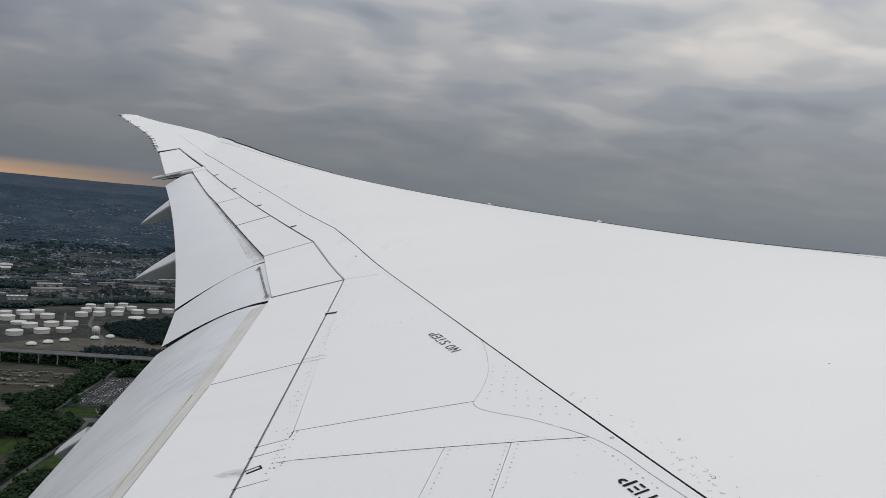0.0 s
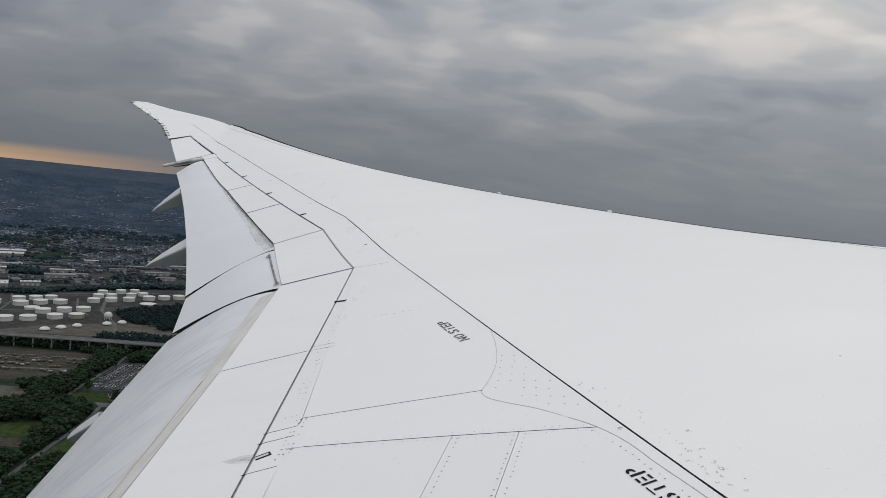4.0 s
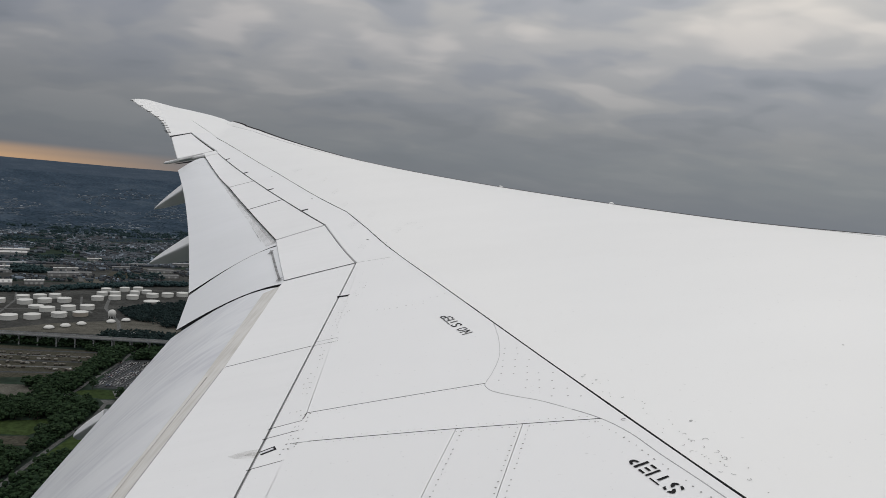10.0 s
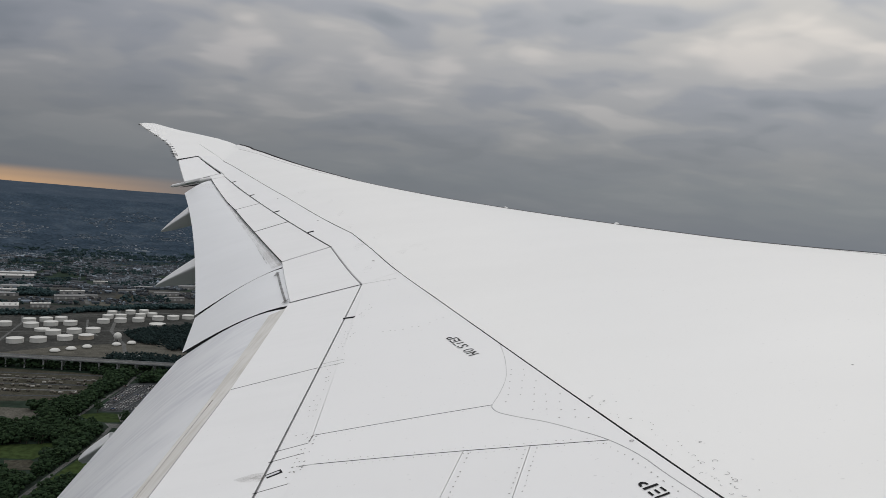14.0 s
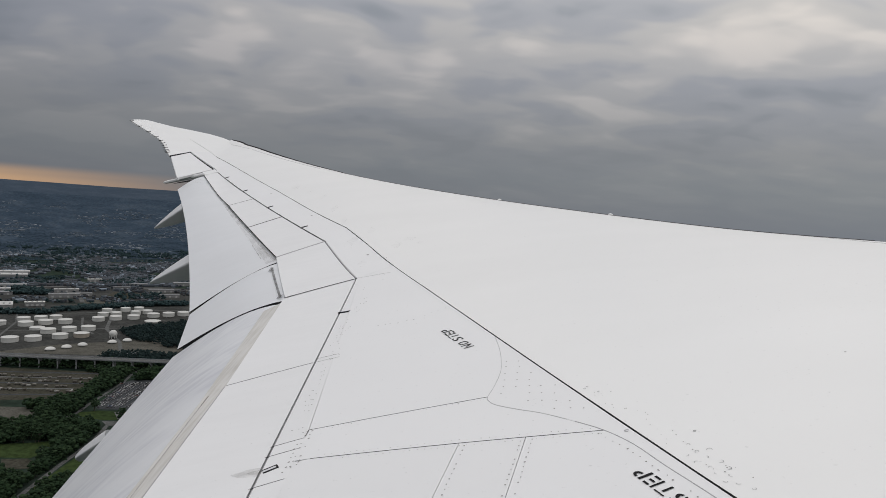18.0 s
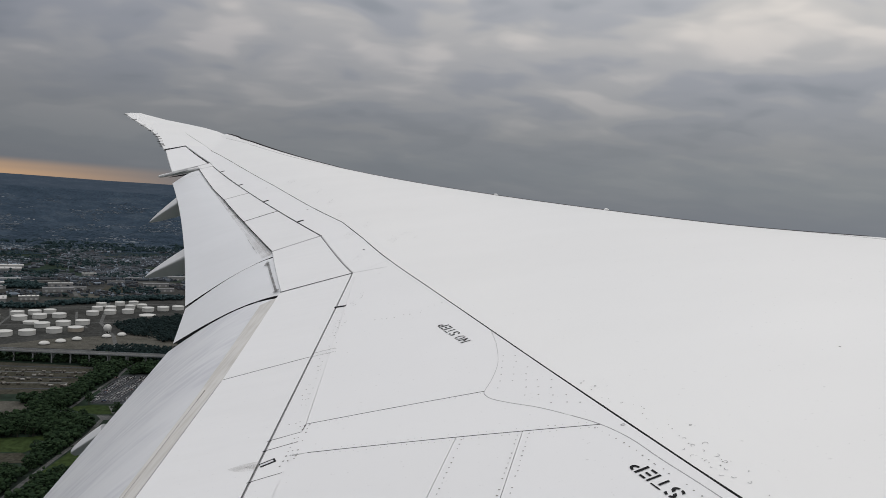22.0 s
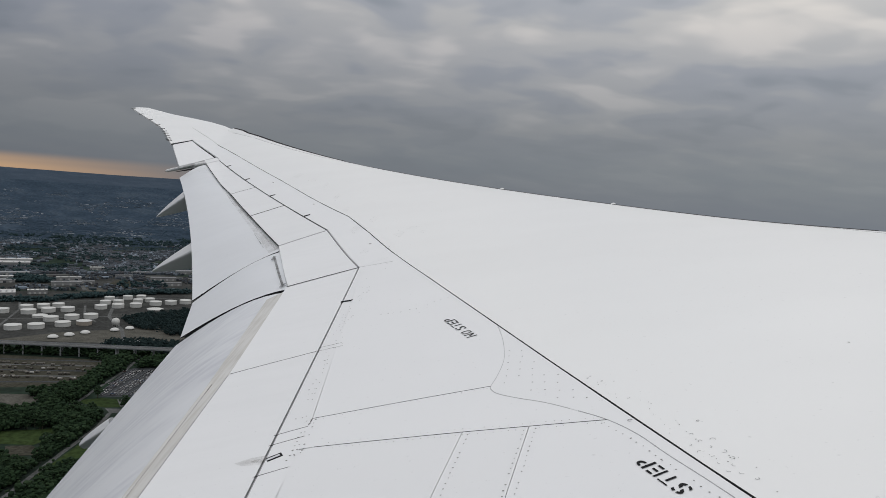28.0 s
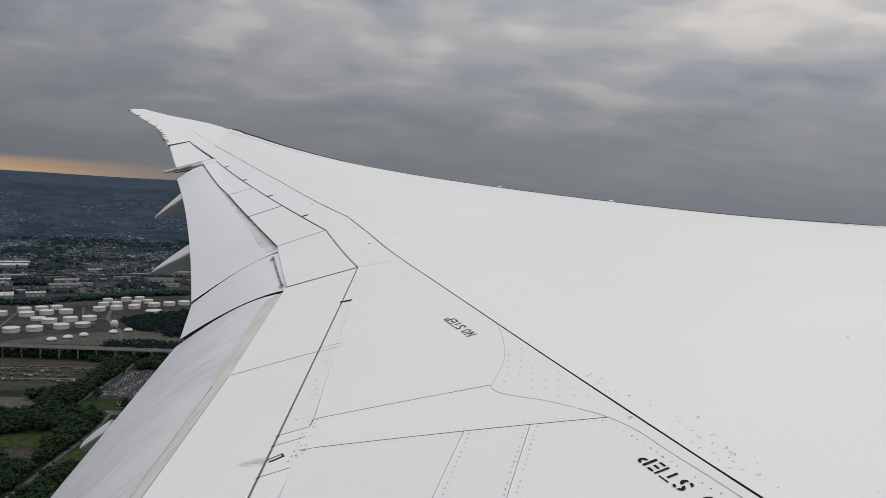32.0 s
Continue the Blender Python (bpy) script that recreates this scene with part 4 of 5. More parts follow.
CARS = random_material("car_paint", [(0.0, (0.30, 0.30, 0.30)), (0.18, (0.045, 0.045, 0.05)), (0.5, (0.14, 0.145, 0.15)), (0.80, (0.45, 0.45, 0.44)), (0.92, (0.08, 0.08, 0.085)), (0.96, (0.14, 0.05, 0.045)), (0.98, (0.05, 0.08, 0.16))], 0.35)
DARK_GLASS = plain("dark_car_glass", (0.02, 0.02, 0.022), 0.1, 0, 1, 0.1)

bm = bmesh.new()
rings_r = [0.0] + [250.0 * k for k in range(1, 20)] + [4900]
SEG = 128
centre = bm.verts.new((0, 0, 0))
last = None
for r in rings_r[1:]:
    cur = [bm.verts.new((r * math.cos(2 * math.pi * k / SEG), r * math.sin(2 * math.pi * k / SEG), 0)) for k in range(SEG)]
    for k in range(SEG):
        j = (k + 1) % SEG
        bm.faces.new((centre, cur[k], cur[j]) if last is None else (last[k], cur[k], cur[j], last[j]))
    last = cur
tagged(part("ground", bm, LAND), "flat dark green and brown land of woods and yards", "ground", kind="structure")

# far rise of woods that closes the view, its haze painted into the colours
bm = bmesh.new()
SEG = 240
rows = []
for i in range(25):
    t = i / 24
    r = 2750 + 2150 * t
    h = max((r - 3000) / 1900, 0)
    row = []
    for k in range(SEG):
        q = 2 * math.pi * k / SEG
        wob = noise.noise(Vector((6 * math.cos(q), 6 * math.sin(q), 0.3))) * 5 + noise.noise(Vector((23 * math.cos(q), 23 * math.sin(q), 3.3))) * 2.5
        ridge = EYE_Z + 0.0 - 34 * min(max(math.cos(q) + 0.35, 0) / 0.35, 1)
        row.append((r * math.cos(q), r * math.sin(q), 0.3 + (ridge + wob * h) * h**1.35))
    rows.append(row)
grid_into(bm, rows[:21], closed=True)
tagged(part("backdrop", bm, FAR, smooth=True), "blue-grey wooded land rising to the horizon, haze painted in", "distant land", kind="structure")
bm = bmesh.new()
grid_into(bm, rows[20:], closed=True)
tagged(part("backdrop", bm, FAR_HAZED, smooth=True), "outer woods along the horizon, paled with painted haze", "distant land", kind="structure")


def zone(name, pts, mat, z, label, category="ground"):
    bm = bmesh.new()
    bm.faces.new([bm.verts.new((x, y, z)) for x, y in pts])
    bmesh.ops.triangulate(bm, faces=bm.faces[:])
    for f in bm.faces:
        if f.normal.z < 0:
            f.normal_flip()
    return tagged(part(name, bm, mat), label, category, kind="structure")


def lane(name, pts, wide, mat, z, label):
    """A road along a line of points."""
    bm = bmesh.new()
    rows = []
    for k, p in enumerate(pts):
        a, b = Vector(pts[max(k - 1, 0)]), Vector(pts[min(k + 1, len(pts) - 1)])
        u = (b - a).normalized()
        n = Vector((-u.y, u.x)) * wide / 2
        rows.append([(p[0] + n.x, p[1] + n.y, z), (p[0] - n.x, p[1] - n.y, z)])
    grid_into(bm, rows)
    bmesh.ops.recalc_face_normals(bm, faces=bm.faces[:])
    return tagged(part(name, bm, mat), label, "road", kind="structure")


FARM = [(-1050, 1250), (-980, 1400), (-560, 1570), (-400, 1520), (-380, 1250), (-380, 1050), (-640, 1000), (-860, 1080)]
WOOD = [(-560, 1235), (-500, 1335), (-330, 1420), (-290, 1130), (-407, 1110), (-532, 1180)]
YARD = [(-680, 930), (-588, 938), (-449, 945), (-440, 888), (-440, 834), (-452, 811), (-499, 796), (-580, 790)]
SANDPIT = [(-500, 770), (-484, 773), (-460, 776), (-432, 762), (-437, 747), (-443, 729), (-466, 743), (-500, 740)]
LOT = [(-382, 785), (-392, 828), (-405, 900), (-398, 915), (-340, 935), (-312, 797)]
FIELD = [(-430, 655), (-402, 666), (-383, 672), (-368, 682), (-360, 668), (-373, 657), (-365, 638), (-368, 631), (-393, 629), (-415, 630)]
FIELD_LOW = [(-330, 700), (-328, 560), (-290, 585), (-300, 690)]
LAWN = [(-396, 769), (-377, 781), (-351, 781), (-342, 754), (-357, 749), (-386, 757)]
BROWN = [(-390, 625), (-369, 630), (-356, 623), (-349, 610), (-376, 602)]
SMALL_LOT = [(-358, 779), (-318, 790), (-315, 764), (-343, 755)]
TURN = [(-356, 746), (-325, 750), (-330, 737), (-344, 732)]
WORKS = [(-1250, 1560), (-720, 1830), (-430, 1800), (-430, 1560), (-560, 1585), (-980, 1410)]
zone("gravel_yard", FARM, GRAVEL, 0.10, "brown gravel yard of a tank farm")
zone("bare_yard", YARD, DIRT, 0.12, "bare brown yard with long tracks")
zone("sand_pit", SANDPIT, SAND, 0.14, "pale bare sand patch among trees")
zone("car_park", LOT, ASPHALT, 0.14, "grey asphalt lot filled with parked cars")
zone("meadow", FIELD, GRASS, 0.12, "small green meadow among trees")
zone("meadow", FIELD_LOW, GRASS, 0.13, "green grass strip beside a track")
zone("works_yard", WORKS, GRAVEL, 0.09, "grey industrial yards with sheds")
TRACK_A = [(-338, 742), (-344, 732), (-336, 691), (-334, 651), (-333, 615), (-330, 567), (-325, 480)]
TRACK_B = [(-413, 970), (-411, 941), (-405, 906), (-403, 873), (-401, 843), (-399, 802), (-396, 780), (-395, 758), (-400, 745)]
lane("road", TRACK_A, 4.5, PATH_GREY, 0.20, "narrow pale straight road beside a wood")
lane("road", TRACK_B, 4.0, PATH_GREY, 0.20, "narrow pale track between trees")
HIGHWAY = [(-1500, 1150), (-1061, 1612), (-994, 1684), (-907, 1739), (-772, 1780), (-688, 1791), (-400, 1830), (-100, 1860)]
lane("road", HIGHWAY, 20, PATH_GREY, 0.22, "wide grey highway past sheds and houses")
lane("road", [(-878, 1720), (-870, 1676), (-816, 1578), (-770, 1504)], 9, PATH_GREY, 0.23, "pale side road")
zone("lawn", LAWN, GRASS, 0.13, "rough green grass beside the car lot")
zone("bare_patch", BROWN, DIRT, 0.13, "bare brown patch beside the meadow")
zone("car_park", SMALL_LOT, PATH_GREY, 0.15, "pale paved corner beside the car lot")
zone("car_park", TURN, PATH_GREY, 0.16, "pale paved turning place at the road's end")
zone("brown_field", [(-757, 1573), (-705, 1597), (-690, 1690), (-750, 1699), (-788, 1680)], DIRT, 0.14, "flat brown field between industrial yards")
zone("gravel_strip", [(-787, 1543), (-600, 1590), (-590, 1555), (-672, 1533), (-761, 1493)], SAND, 0.13, "pale gravel strip beside industrial yards")
zone("gravel_apron", [(-655, 1015), (-600, 1090), (-545, 1130), (-470, 1185), (-400, 1120), (-410, 1065), (-520, 1040)], SAND, 0.15, "pale gravel apron round small domed tanks")
for pts in ([(-860, 1110), (-700, 1180), (-560, 1260)], [(-900, 1330), (-760, 1340), (-600, 1460), (-420, 1530)], [(-700, 1090), (-760, 1250), (-850, 1400)], [(-680, 1330), (-640, 1250), (-590, 1190)]):
    lane("track", pts, 4, PATH_GREY, 0.19, "thin pale service track between tanks")
lane("road", [(-690, 1490), (-590, 1240), (-520, 1140), (-470, 1040)], 6, PATH_GREY, 0.22, "pale track through the tank farm")
for k in range(5):
    y0 = 925 - 26 * k
    lane("track", [(-690 + 8 * k, y0 - 28), (-560 + 10 * k, y0 - 6), (-448, y0 + 12)], 5, PATH_GREY if k % 2 else ASPHALT, 0.2 + 0.01 * k, "straight track across the bare yard")


def inside(x, y, poly):
    hit = False
    for (x0, y0), (x1, y1) in zip(poly, poly[1:] + poly[:1]):
        if (y0 > y) != (y1 > y) and x < (x1 - x0) * (y - y0) / (y1 - y0) + x0:
            hit = not hit
    return hit


# storage tanks
def ring_mesh(name, profile_pts, n=28):
    bm = bmesh.new()
    rows = [[(r * math.cos(2 * math.pi * k / n), r * math.sin(2 * math.pi * k / n), z) for k in range(n)] for r, z in profile_pts]
    vs = grid_into(bm, rows, closed=True)
    if profile_pts[-1][0] > 0:
        bm.faces.new(vs[-1])
    bmesh.ops.recalc_face_normals(bm, faces=bm.faces[:])
    me = mesh_of(name, bm)
    return me


SHELL_ME = ring_mesh("shell", [(1.0, 0.0), (1.0, 0.33), (1.006, 0.335), (1.006, 0.345), (1.0, 0.35), (1.0, 0.66), (1.006, 0.665), (1.0, 0.675), (1.0, 1.0)])
ROOF_ME = ring_mesh("roof", [(1.015, 0.985), (1.015, 1.01), (0.97, 1.015), (0.5, 1.05), (0.06, 1.075), (0.05, 1.10), (0.04, 1.10)])
BAND_ME = ring_mesh("wind_girder", [(1.0, 0.90), (1.03, 0.905), (1.03, 0.925), (1.0, 0.93)])
DOME_ME = ring_mesh("dome", [(math.cos(q), 0.25 + 0.75 * math.sin(q)) for q in [0.0, 0.25, 0.5, 0.75, 1.0, 1.25, 1.5]])
for me in (SHELL_ME, ROOF_ME, BAND_ME):
    me.materials.append(TANK)
DOME_ME.materials.append(TANK)
TAN_SHELL = SHELL_ME.copy()
TAN_SHELL.materials.clear()
TAN_SHELL.materials.append(TANK_TAN)


def tank(x, y, d, high, tan=False):
    base = thing("storage_tank", (x, y, 0), "tan steel storage tank with a pale roof" if tan else "round white steel storage tank on gravel", "storage tank", "storage tanks of the tank farm")
    for name, me in (("shell", TAN_SHELL if tan else SHELL_ME), ("roof", ROOF_ME), ("wind_girder", BAND_ME)):
        ob = new(name, me)
        ob.scale = (d / 2, d / 2, high)
        ob.parent = base


for x, y, d in ((-675, 1094, 25), (-648, 1112, 24.5), (-620, 1141, 24), (-660, 1176, 24), (-637, 1201, 23.5), (-613, 1220, 23.5), (-727, 1223, 24.5),
                (-706, 1249, 23.5), (-680, 1267, 23.5), (-754, 1262, 22), (-734, 1282, 22), (-715, 1299, 21), (-770, 1216, 22)):
    tank(x, y, d, 7.4)
for x, y, d in ((-640, 1311, 22), (-617, 1333, 22), (-591, 1353, 22), (-655, 1360, 20), (-636, 1375, 20), (-608, 1401, 19), (-669, 1406, 19), (-643, 1432, 19),
                (-622, 1449, 19), (-592, 1421, 19), (-566, 1388, 23), (-543, 1408, 23), (-520, 1428, 23)):
    tank(x, y, d, 7.4)
tank(-595, 1162, 24, 7.0, True)
tank(-692, 1198, 24, 4.0)
tank(-546, 1337, 30, 2.0)
for x, y, d in ((-587, 1053, 18), (-573, 1074, 18), (-559, 1096, 17), (-527, 1129, 17), (-511, 1149, 17)):
    ob = new("domed_tank", DOME_ME)
    ob.matrix_basis = pose(x, y, 0) @ Matrix.Diagonal((d * 0.43, d * 0.43, 5.5, 1))
    tagged(ob, "low white domed tank on gravel", "storage tank", "domed tanks")
# gas sphere on legs
sphere_tank = thing("sphere_tank", (-543, 1166, 0), "white spherical gas tank standing on short legs", "storage tank")
bm = bmesh.new()
bmesh.ops.create_uvsphere(bm, u_segments=24, v_segments=16, radius=6.6)
for v in bm.verts:
    v.co += Vector((-543, 1166, 7.8))
part("ball", bm, TANK, sphere_tank, smooth=True)
for k in range(8):
    bm = bmesh.new()
    q = 2 * math.pi * k / 8
    box_into(bm, (-543 + 5.6 * math.cos(q) - 0.35, 1166 + 5.6 * math.sin(q) - 0.35, 0), (-543 + 5.6 * math.cos(q) + 0.35, 1166 + 5.6 * math.sin(q) + 0.35, 7))
    part("leg", bm, TANK, sphere_tank)

# viaduct
A, B = Vector((-1100, 899)), Vector((-60, 1000))
u = (B - A).normalized()
nrm = Vector((-u.y, u.x))
viaduct = thing("viaduct", (*A, 0), "long concrete highway viaduct on rows of piers", "bridge")


def beam(name, a, b, w, z0, z1, shift, mat, parent):
    bm = bmesh.new()
    rows = []
    for p in (a, b):
        c = p + nrm * shift
        rows.append([(c.x + nrm.x * w / 2, c.y + nrm.y * w / 2, z0), (c.x + nrm.x * w / 2, c.y + nrm.y * w / 2, z1),
                     (c.x - nrm.x * w / 2, c.y - nrm.y * w / 2, z1), (c.x - nrm.x * w / 2, c.y - nrm.y * w / 2, z0)])
    vs = grid_into(bm, rows, closed=True)
    bm.faces.new(vs[0])
    bm.faces.new(vs[1])
    bmesh.ops.recalc_face_normals(bm, faces=bm.faces[:])
    return part(name, bm, mat, parent)


beam("deck", A, B, 14, 14.5, 15.2, 0, CONCRETE, viaduct)
beam("road_surface", A, B, 12.6, 15.2, 15.26, 0, PATH_GREY, viaduct)
for s in (-6.75, 6.75):
    beam("parapet", A, B, 0.5, 15.2, 16.3, s, CONCRETE, viaduct)
for s in (-4.5, 0, 4.5):
    beam("girder", A, B, 0.8, 13.3, 14.5, s, CONCRETE, viaduct)
L = (B - A).length
for k in range(int(L / 25)):
    c = A + u * (8 + 25 * k)
    pier = beam("pier_cap", c - u * 0.9, c + u * 0.9, 12, 12.3, 13.3, 0, CONCRETE, viaduct)
    for s in (-3.6, 3.6):
        beam("pier", c - u * 0.8, c + u * 0.8, 1.7, 0, 12.3, s, CONCRETE, pier)


# sheds
def shed(x, y, long, wide, high, turn, label="long pale flat-roofed warehouse", roof=ROOF_PALE, ribs=6):
    base = thing("warehouse", (x, y, 0), label, "building", "sheds of the industrial yards", turn=turn)

    def put(name, boxes, mat):
        bm = bmesh.new()
        for lo, hi in boxes:
            box_into(bm, lo, hi)
        me = mesh_of(name, bm)
        me.materials.append(mat)
        ob = new(name, me)
        ob.parent = base
        return ob

    put("wall", [((-long / 2, -wide / 2, 0), (long / 2, wide / 2, high))], WALL_GREY)
    put("roof", [((-long / 2 - 0.6, -wide / 2 - 0.6, high), (long / 2 + 0.6, wide / 2 + 0.6, high + 0.9))], roof)
    for k in range(ribs):
        cx = -long / 2 + long * (k + 0.5) / ribs
        put("skylight", [((cx - 1.5, -wide * 0.3, high + 0.9), (cx + 1.5, wide * 0.1, high + 1.5))], WALL_GREY)
    for k in range(ribs):
        cx = -long / 2 + long * (k + 0.5) / ribs
        put("loading_door", [((cx - 2.2, -wide / 2 - 0.25, 0), (cx + 2.2, -wide / 2 - 0.02, 4.5))], ROOF_PALE)


shed(-1150, 1790, 150, 40, 11, 31)
shed(-1180, 1850, 150, 30, 11, 31)
shed(-1045, 1650, 110, 22, 6, 31, "long low warehouse with a dull roof", CONCRETE)
shed(-1015, 1585, 60, 18, 6, 31, "low shed with a pale roof", ROOF_PALE, 3)
shed(-985, 1535, 70, 20, 6, 31, "low shed with a dull roof", CONCRETE, 4)
shed(-872, 1362, 60, 45, 11, 31, "big warehouse with a flat pale roof", ROOF_PALE)
shed(-830, 1426, 36, 14, 8, 31, "small white shed with loading doors", TANK, 4)
shed(-843, 1562, 62, 24, 7, 31, "grey workshop hall in an industrial yard", ROOF_DULL, 4)
shed(-822, 1592, 50, 14, 6, 31, "grey workshop hall in an industrial yard", ROOF_DULL, 3)
shed(-877, 1635, 52, 12, 7, 31, "narrow hall with a pale roof", ROOF_PALE, 3)
shed(-913, 1842, 34, 14, 7, 31, "small white hall beside the highway", TANK, 3)
shed(-783, 1812, 46, 12, 6, 31, "low hall beside the highway", CONCRETE, 3)
shed(-791, 1735, 40, 12, 6, 31, "low grey hall beside brown yards", ROOF_DULL, 3)
shed(-690, 1735, 60, 14, 6, 31, "low grey hall beside brown yards", ROOF_DULL, 4)
shed(-640, 1660, 44, 14, 6, 31, "low grey hall beside brown yards", ROOF_DULL, 3)
shed(-560, 1690, 50, 16, 6, 31, "low hall with a pale roof", CONCRETE, 3)
shed(-690, 1880, 50, 20, 8, 31, "low hall with a pale roof", CONCRETE, 3)
shed(-465, 1045, 40, 12, 5, 10, "low grey shed beside the tank farm", CONCRETE, 3)

# parked cars
bm = bmesh.new()
box_into(bm, (-2.2, -0.9, 0.25), (2.2, 0.9, 0.85))
box_into(bm, (-1.9, -0.85, 0.85), (2.0, 0.85, 0.95))
bmesh.ops.bevel(bm, geom=bm.edges[:], offset=0.08, segments=1, affect="EDGES")
car_body = mesh_of("car", bm)
car_body.materials.append(CARS)
bm = bmesh.new()
box_into(bm, (-1.3, -0.75, 0.95), (0.9, 0.75, 1.45))
for v in bm.verts:
    if v.co.z > 1.2:
        v.co.x *= 0.75
        v.co.y *= 0.88
cabin_me = mesh_of("cabin", bm)
cabin_me.materials.append(DARK_GLASS)
first_car = new("car", car_body)
tagged(first_car, "parked car in a full asphalt lot", "car", "cars in the lot")
cab = new("cabin", cabin_me)
cab.parent = first_car
first_car.matrix_basis = pose(-372, 815, 0.15, 0, 0, 12)
random.seed(11)
count = 0
for i in range(58):
    for j in range(14):
        x, y = -414 + 5.2 * j, 784 + 2.7 * i + 1.1 * j
        if inside(x, y, LOT) and random.random() < 0.93 and count < 297 and j % 4 != 3:
            copy_thing(first_car, pose(x + random.uniform(-1.0, 1.0), y + random.uniform(-0.5, 0.5), 0.15, 0, 0, 12 + random.choice((0, 180)) + random.uniform(-14, 14)))
            count += 1

# trailers standing in the bare yard
bm = bmesh.new()
box_into(bm, (-2.3, -1.0, 0.7), (2.3, 1.0, 2.4))
bmesh.ops.bevel(bm, geom=bm.edges[:], offset=0.08, segments=1, affect="EDGES")
trailer_me = mesh_of("trailer", bm)
trailer_me.materials.append(TRAILER)
bm = bmesh.new()
box_into(bm, (-0.4, -0.9, 0), (0.4, 0.9, 0.7))
gear_me = mesh_of("axle", bm)
gear_me.materials.append(CAVITY)
trailer = new("trailer", trailer_me)
tagged(trailer, "pale box trailer parked in the bare yard", "trailer", "trailers in the yard")
for cx in (-1.5, 1.4):
    gear = new("axle", gear_me)
    gear.location = (cx, 0, 0)
    gear.parent = trailer
trailer.matrix_basis = pose(-560, 899, 0.15, 0, 0, 10)
for k in range(84):
    row = k % 4
    x = -600 + 8 * row + random.uniform(0, 150)
    y = (899, 878, 858, 836)[row] + (x + 540) * 0.08 + random.uniform(-2.5, 2.5)
    if inside(x, y, YARD):
        copy_thing(trailer, pose(x, y, 0.15, 0, 0, random.choice((5, 5, 95)) + random.uniform(-8, 8)))


# trees
def clump_tree(seed, clumps=80):
    rng = random.Random(seed)
    trunk = bmesh.new()
    rows = []
    for k in range(6):
        t = k / 5
        r = 0.32 * (1 - 0.7 * t)
        rows.append([(r * math.cos(q) + 0.2 * math.sin(3 * t + seed), r * math.sin(q), 7.0 * t) for q in (2 * math.pi * i / 7 for i in range(7))])
    grid_into(trunk, rows, closed=True)
    for k in range(5):
        q, z = rng.uniform(0, 6.28), rng.uniform(3.2, 6.0)
        tip_v = Vector((math.cos(q) * 2.6, math.sin(q) * 2.6, z + 2.2))
        limb = []
        for t, r in ((0, 0.13), (1, 0.03)):
            c = Vector((0, 0, z)).lerp(tip_v, t)
            limb.append([(c.x + r * math.cos(a), c.y + r * math.sin(a), c.z) for a in (0, 2.1, 4.2)])
        grid_into(trunk, limb, closed=True)
    crown = bmesh.new()
    for k in range(clumps):
        q, h = rng.uniform(0, 6.28), rng.random()
        rad = 3.9 * math.sin(math.pi * (0.18 + 0.75 * h)) ** 0.7 * rng.uniform(0.35, 1.05)
        c = Vector((rad * math.cos(q), rad * math.sin(q), 3.4 + 7.6 * h))
        s = rng.uniform(0.4, 0.9)
        got = bmesh.ops.create_icosphere(crown, subdivisions=1, radius=s)["verts"]
        for v in got:
            v.co = v.co * rng.uniform(0.65, 1.3)
            v.co.z *= 0.75
            v.co += c
    t_me, c_me = mesh_of("trunk", trunk), mesh_of("crown", crown)
    t_me.materials.append(BARK)
    c_me.materials.append(LEAF)
    return t_me, c_me


TREES = [clump_tree(s) for s in (1, 2, 3, 4)]
ZONES = [YARD, SANDPIT, LOT, FIELD, FIELD_LOW, LAWN, BROWN, SMALL_LOT, TURN]


def near_line(x, y, pts, far):
    p = Vector((x, y))
    for a, b in zip(pts, pts[1:]):
        a, b = Vector(a), Vector(b)
        d = b - a
        t = min(max((p - a).dot(d) / d.length_squared, 0), 1)
        if (a + d * t - p).length < far:
            return True
    return False


def clear_ground(x, y):
    if near_line(x, y, TRACK_A, 6) or near_line(x, y, TRACK_B, 6) or any(inside(x, y, z) for z in ZONES):
        return False
    # open verges south-east of tracks and clearings
    for s in (8, 16, 24, 32):
        vx, vy = x - 0.44 * s, y + 0.9 * s
        if near_line(vx, vy, TRACK_A, 3) or near_line(vx, vy, TRACK_B, 3) or any(inside(vx, vy, z) for z in (LAWN, LOT, TURN, FIELD, SANDPIT, YARD, BROWN)):
            return False
    return True


random.seed(21)
made = 0
while made < 290:
    y = random.uniform(545, 800)
    x = y * random.uniform(-0.66, -0.44)
    if not clear_ground(x, y) or noise.noise(Vector((x * 0.012, y * 0.012, 1))) < -0.4:
        continue
    t_me, c_me = random.choice(TREES)
    s = random.uniform(0.75, 1.35)
    tree = thing("tree", (x, y, 0), "dark green leafy tree in a wood", "tree", "trees beside the yards", turn=random.uniform(0, 360))
    tree.scale = (s * 1.15, s * 1.15, s)
    for name, me in (("trunk", t_me), ("crown", c_me)):
        ob = new(name, me)
        ob.parent = tree
    made += 1


# far woods: joined clumps
def stuff_mesh(name, verts, faces, mat, label, category):
    me = bpy.data.meshes.new(name)
    me.from_pydata(verts.reshape(-1, 3).tolist(), [], faces.tolist())
    me.materials.append(mat)
    ob = new(name, me)
    return tagged(ob, label, category, kind="stuff")


ib = bmesh.new()
bmesh.ops.create_icosphere(ib, subdivisions=1, radius=1.0)
ib.verts.ensure_lookup_table()
ICO = np.array([v.co[:] for v in ib.verts])
ICO_F = np.array([[v.index for v in f.verts] for f in ib.faces])
ib.free()
rng = np.random.default_rng(4)


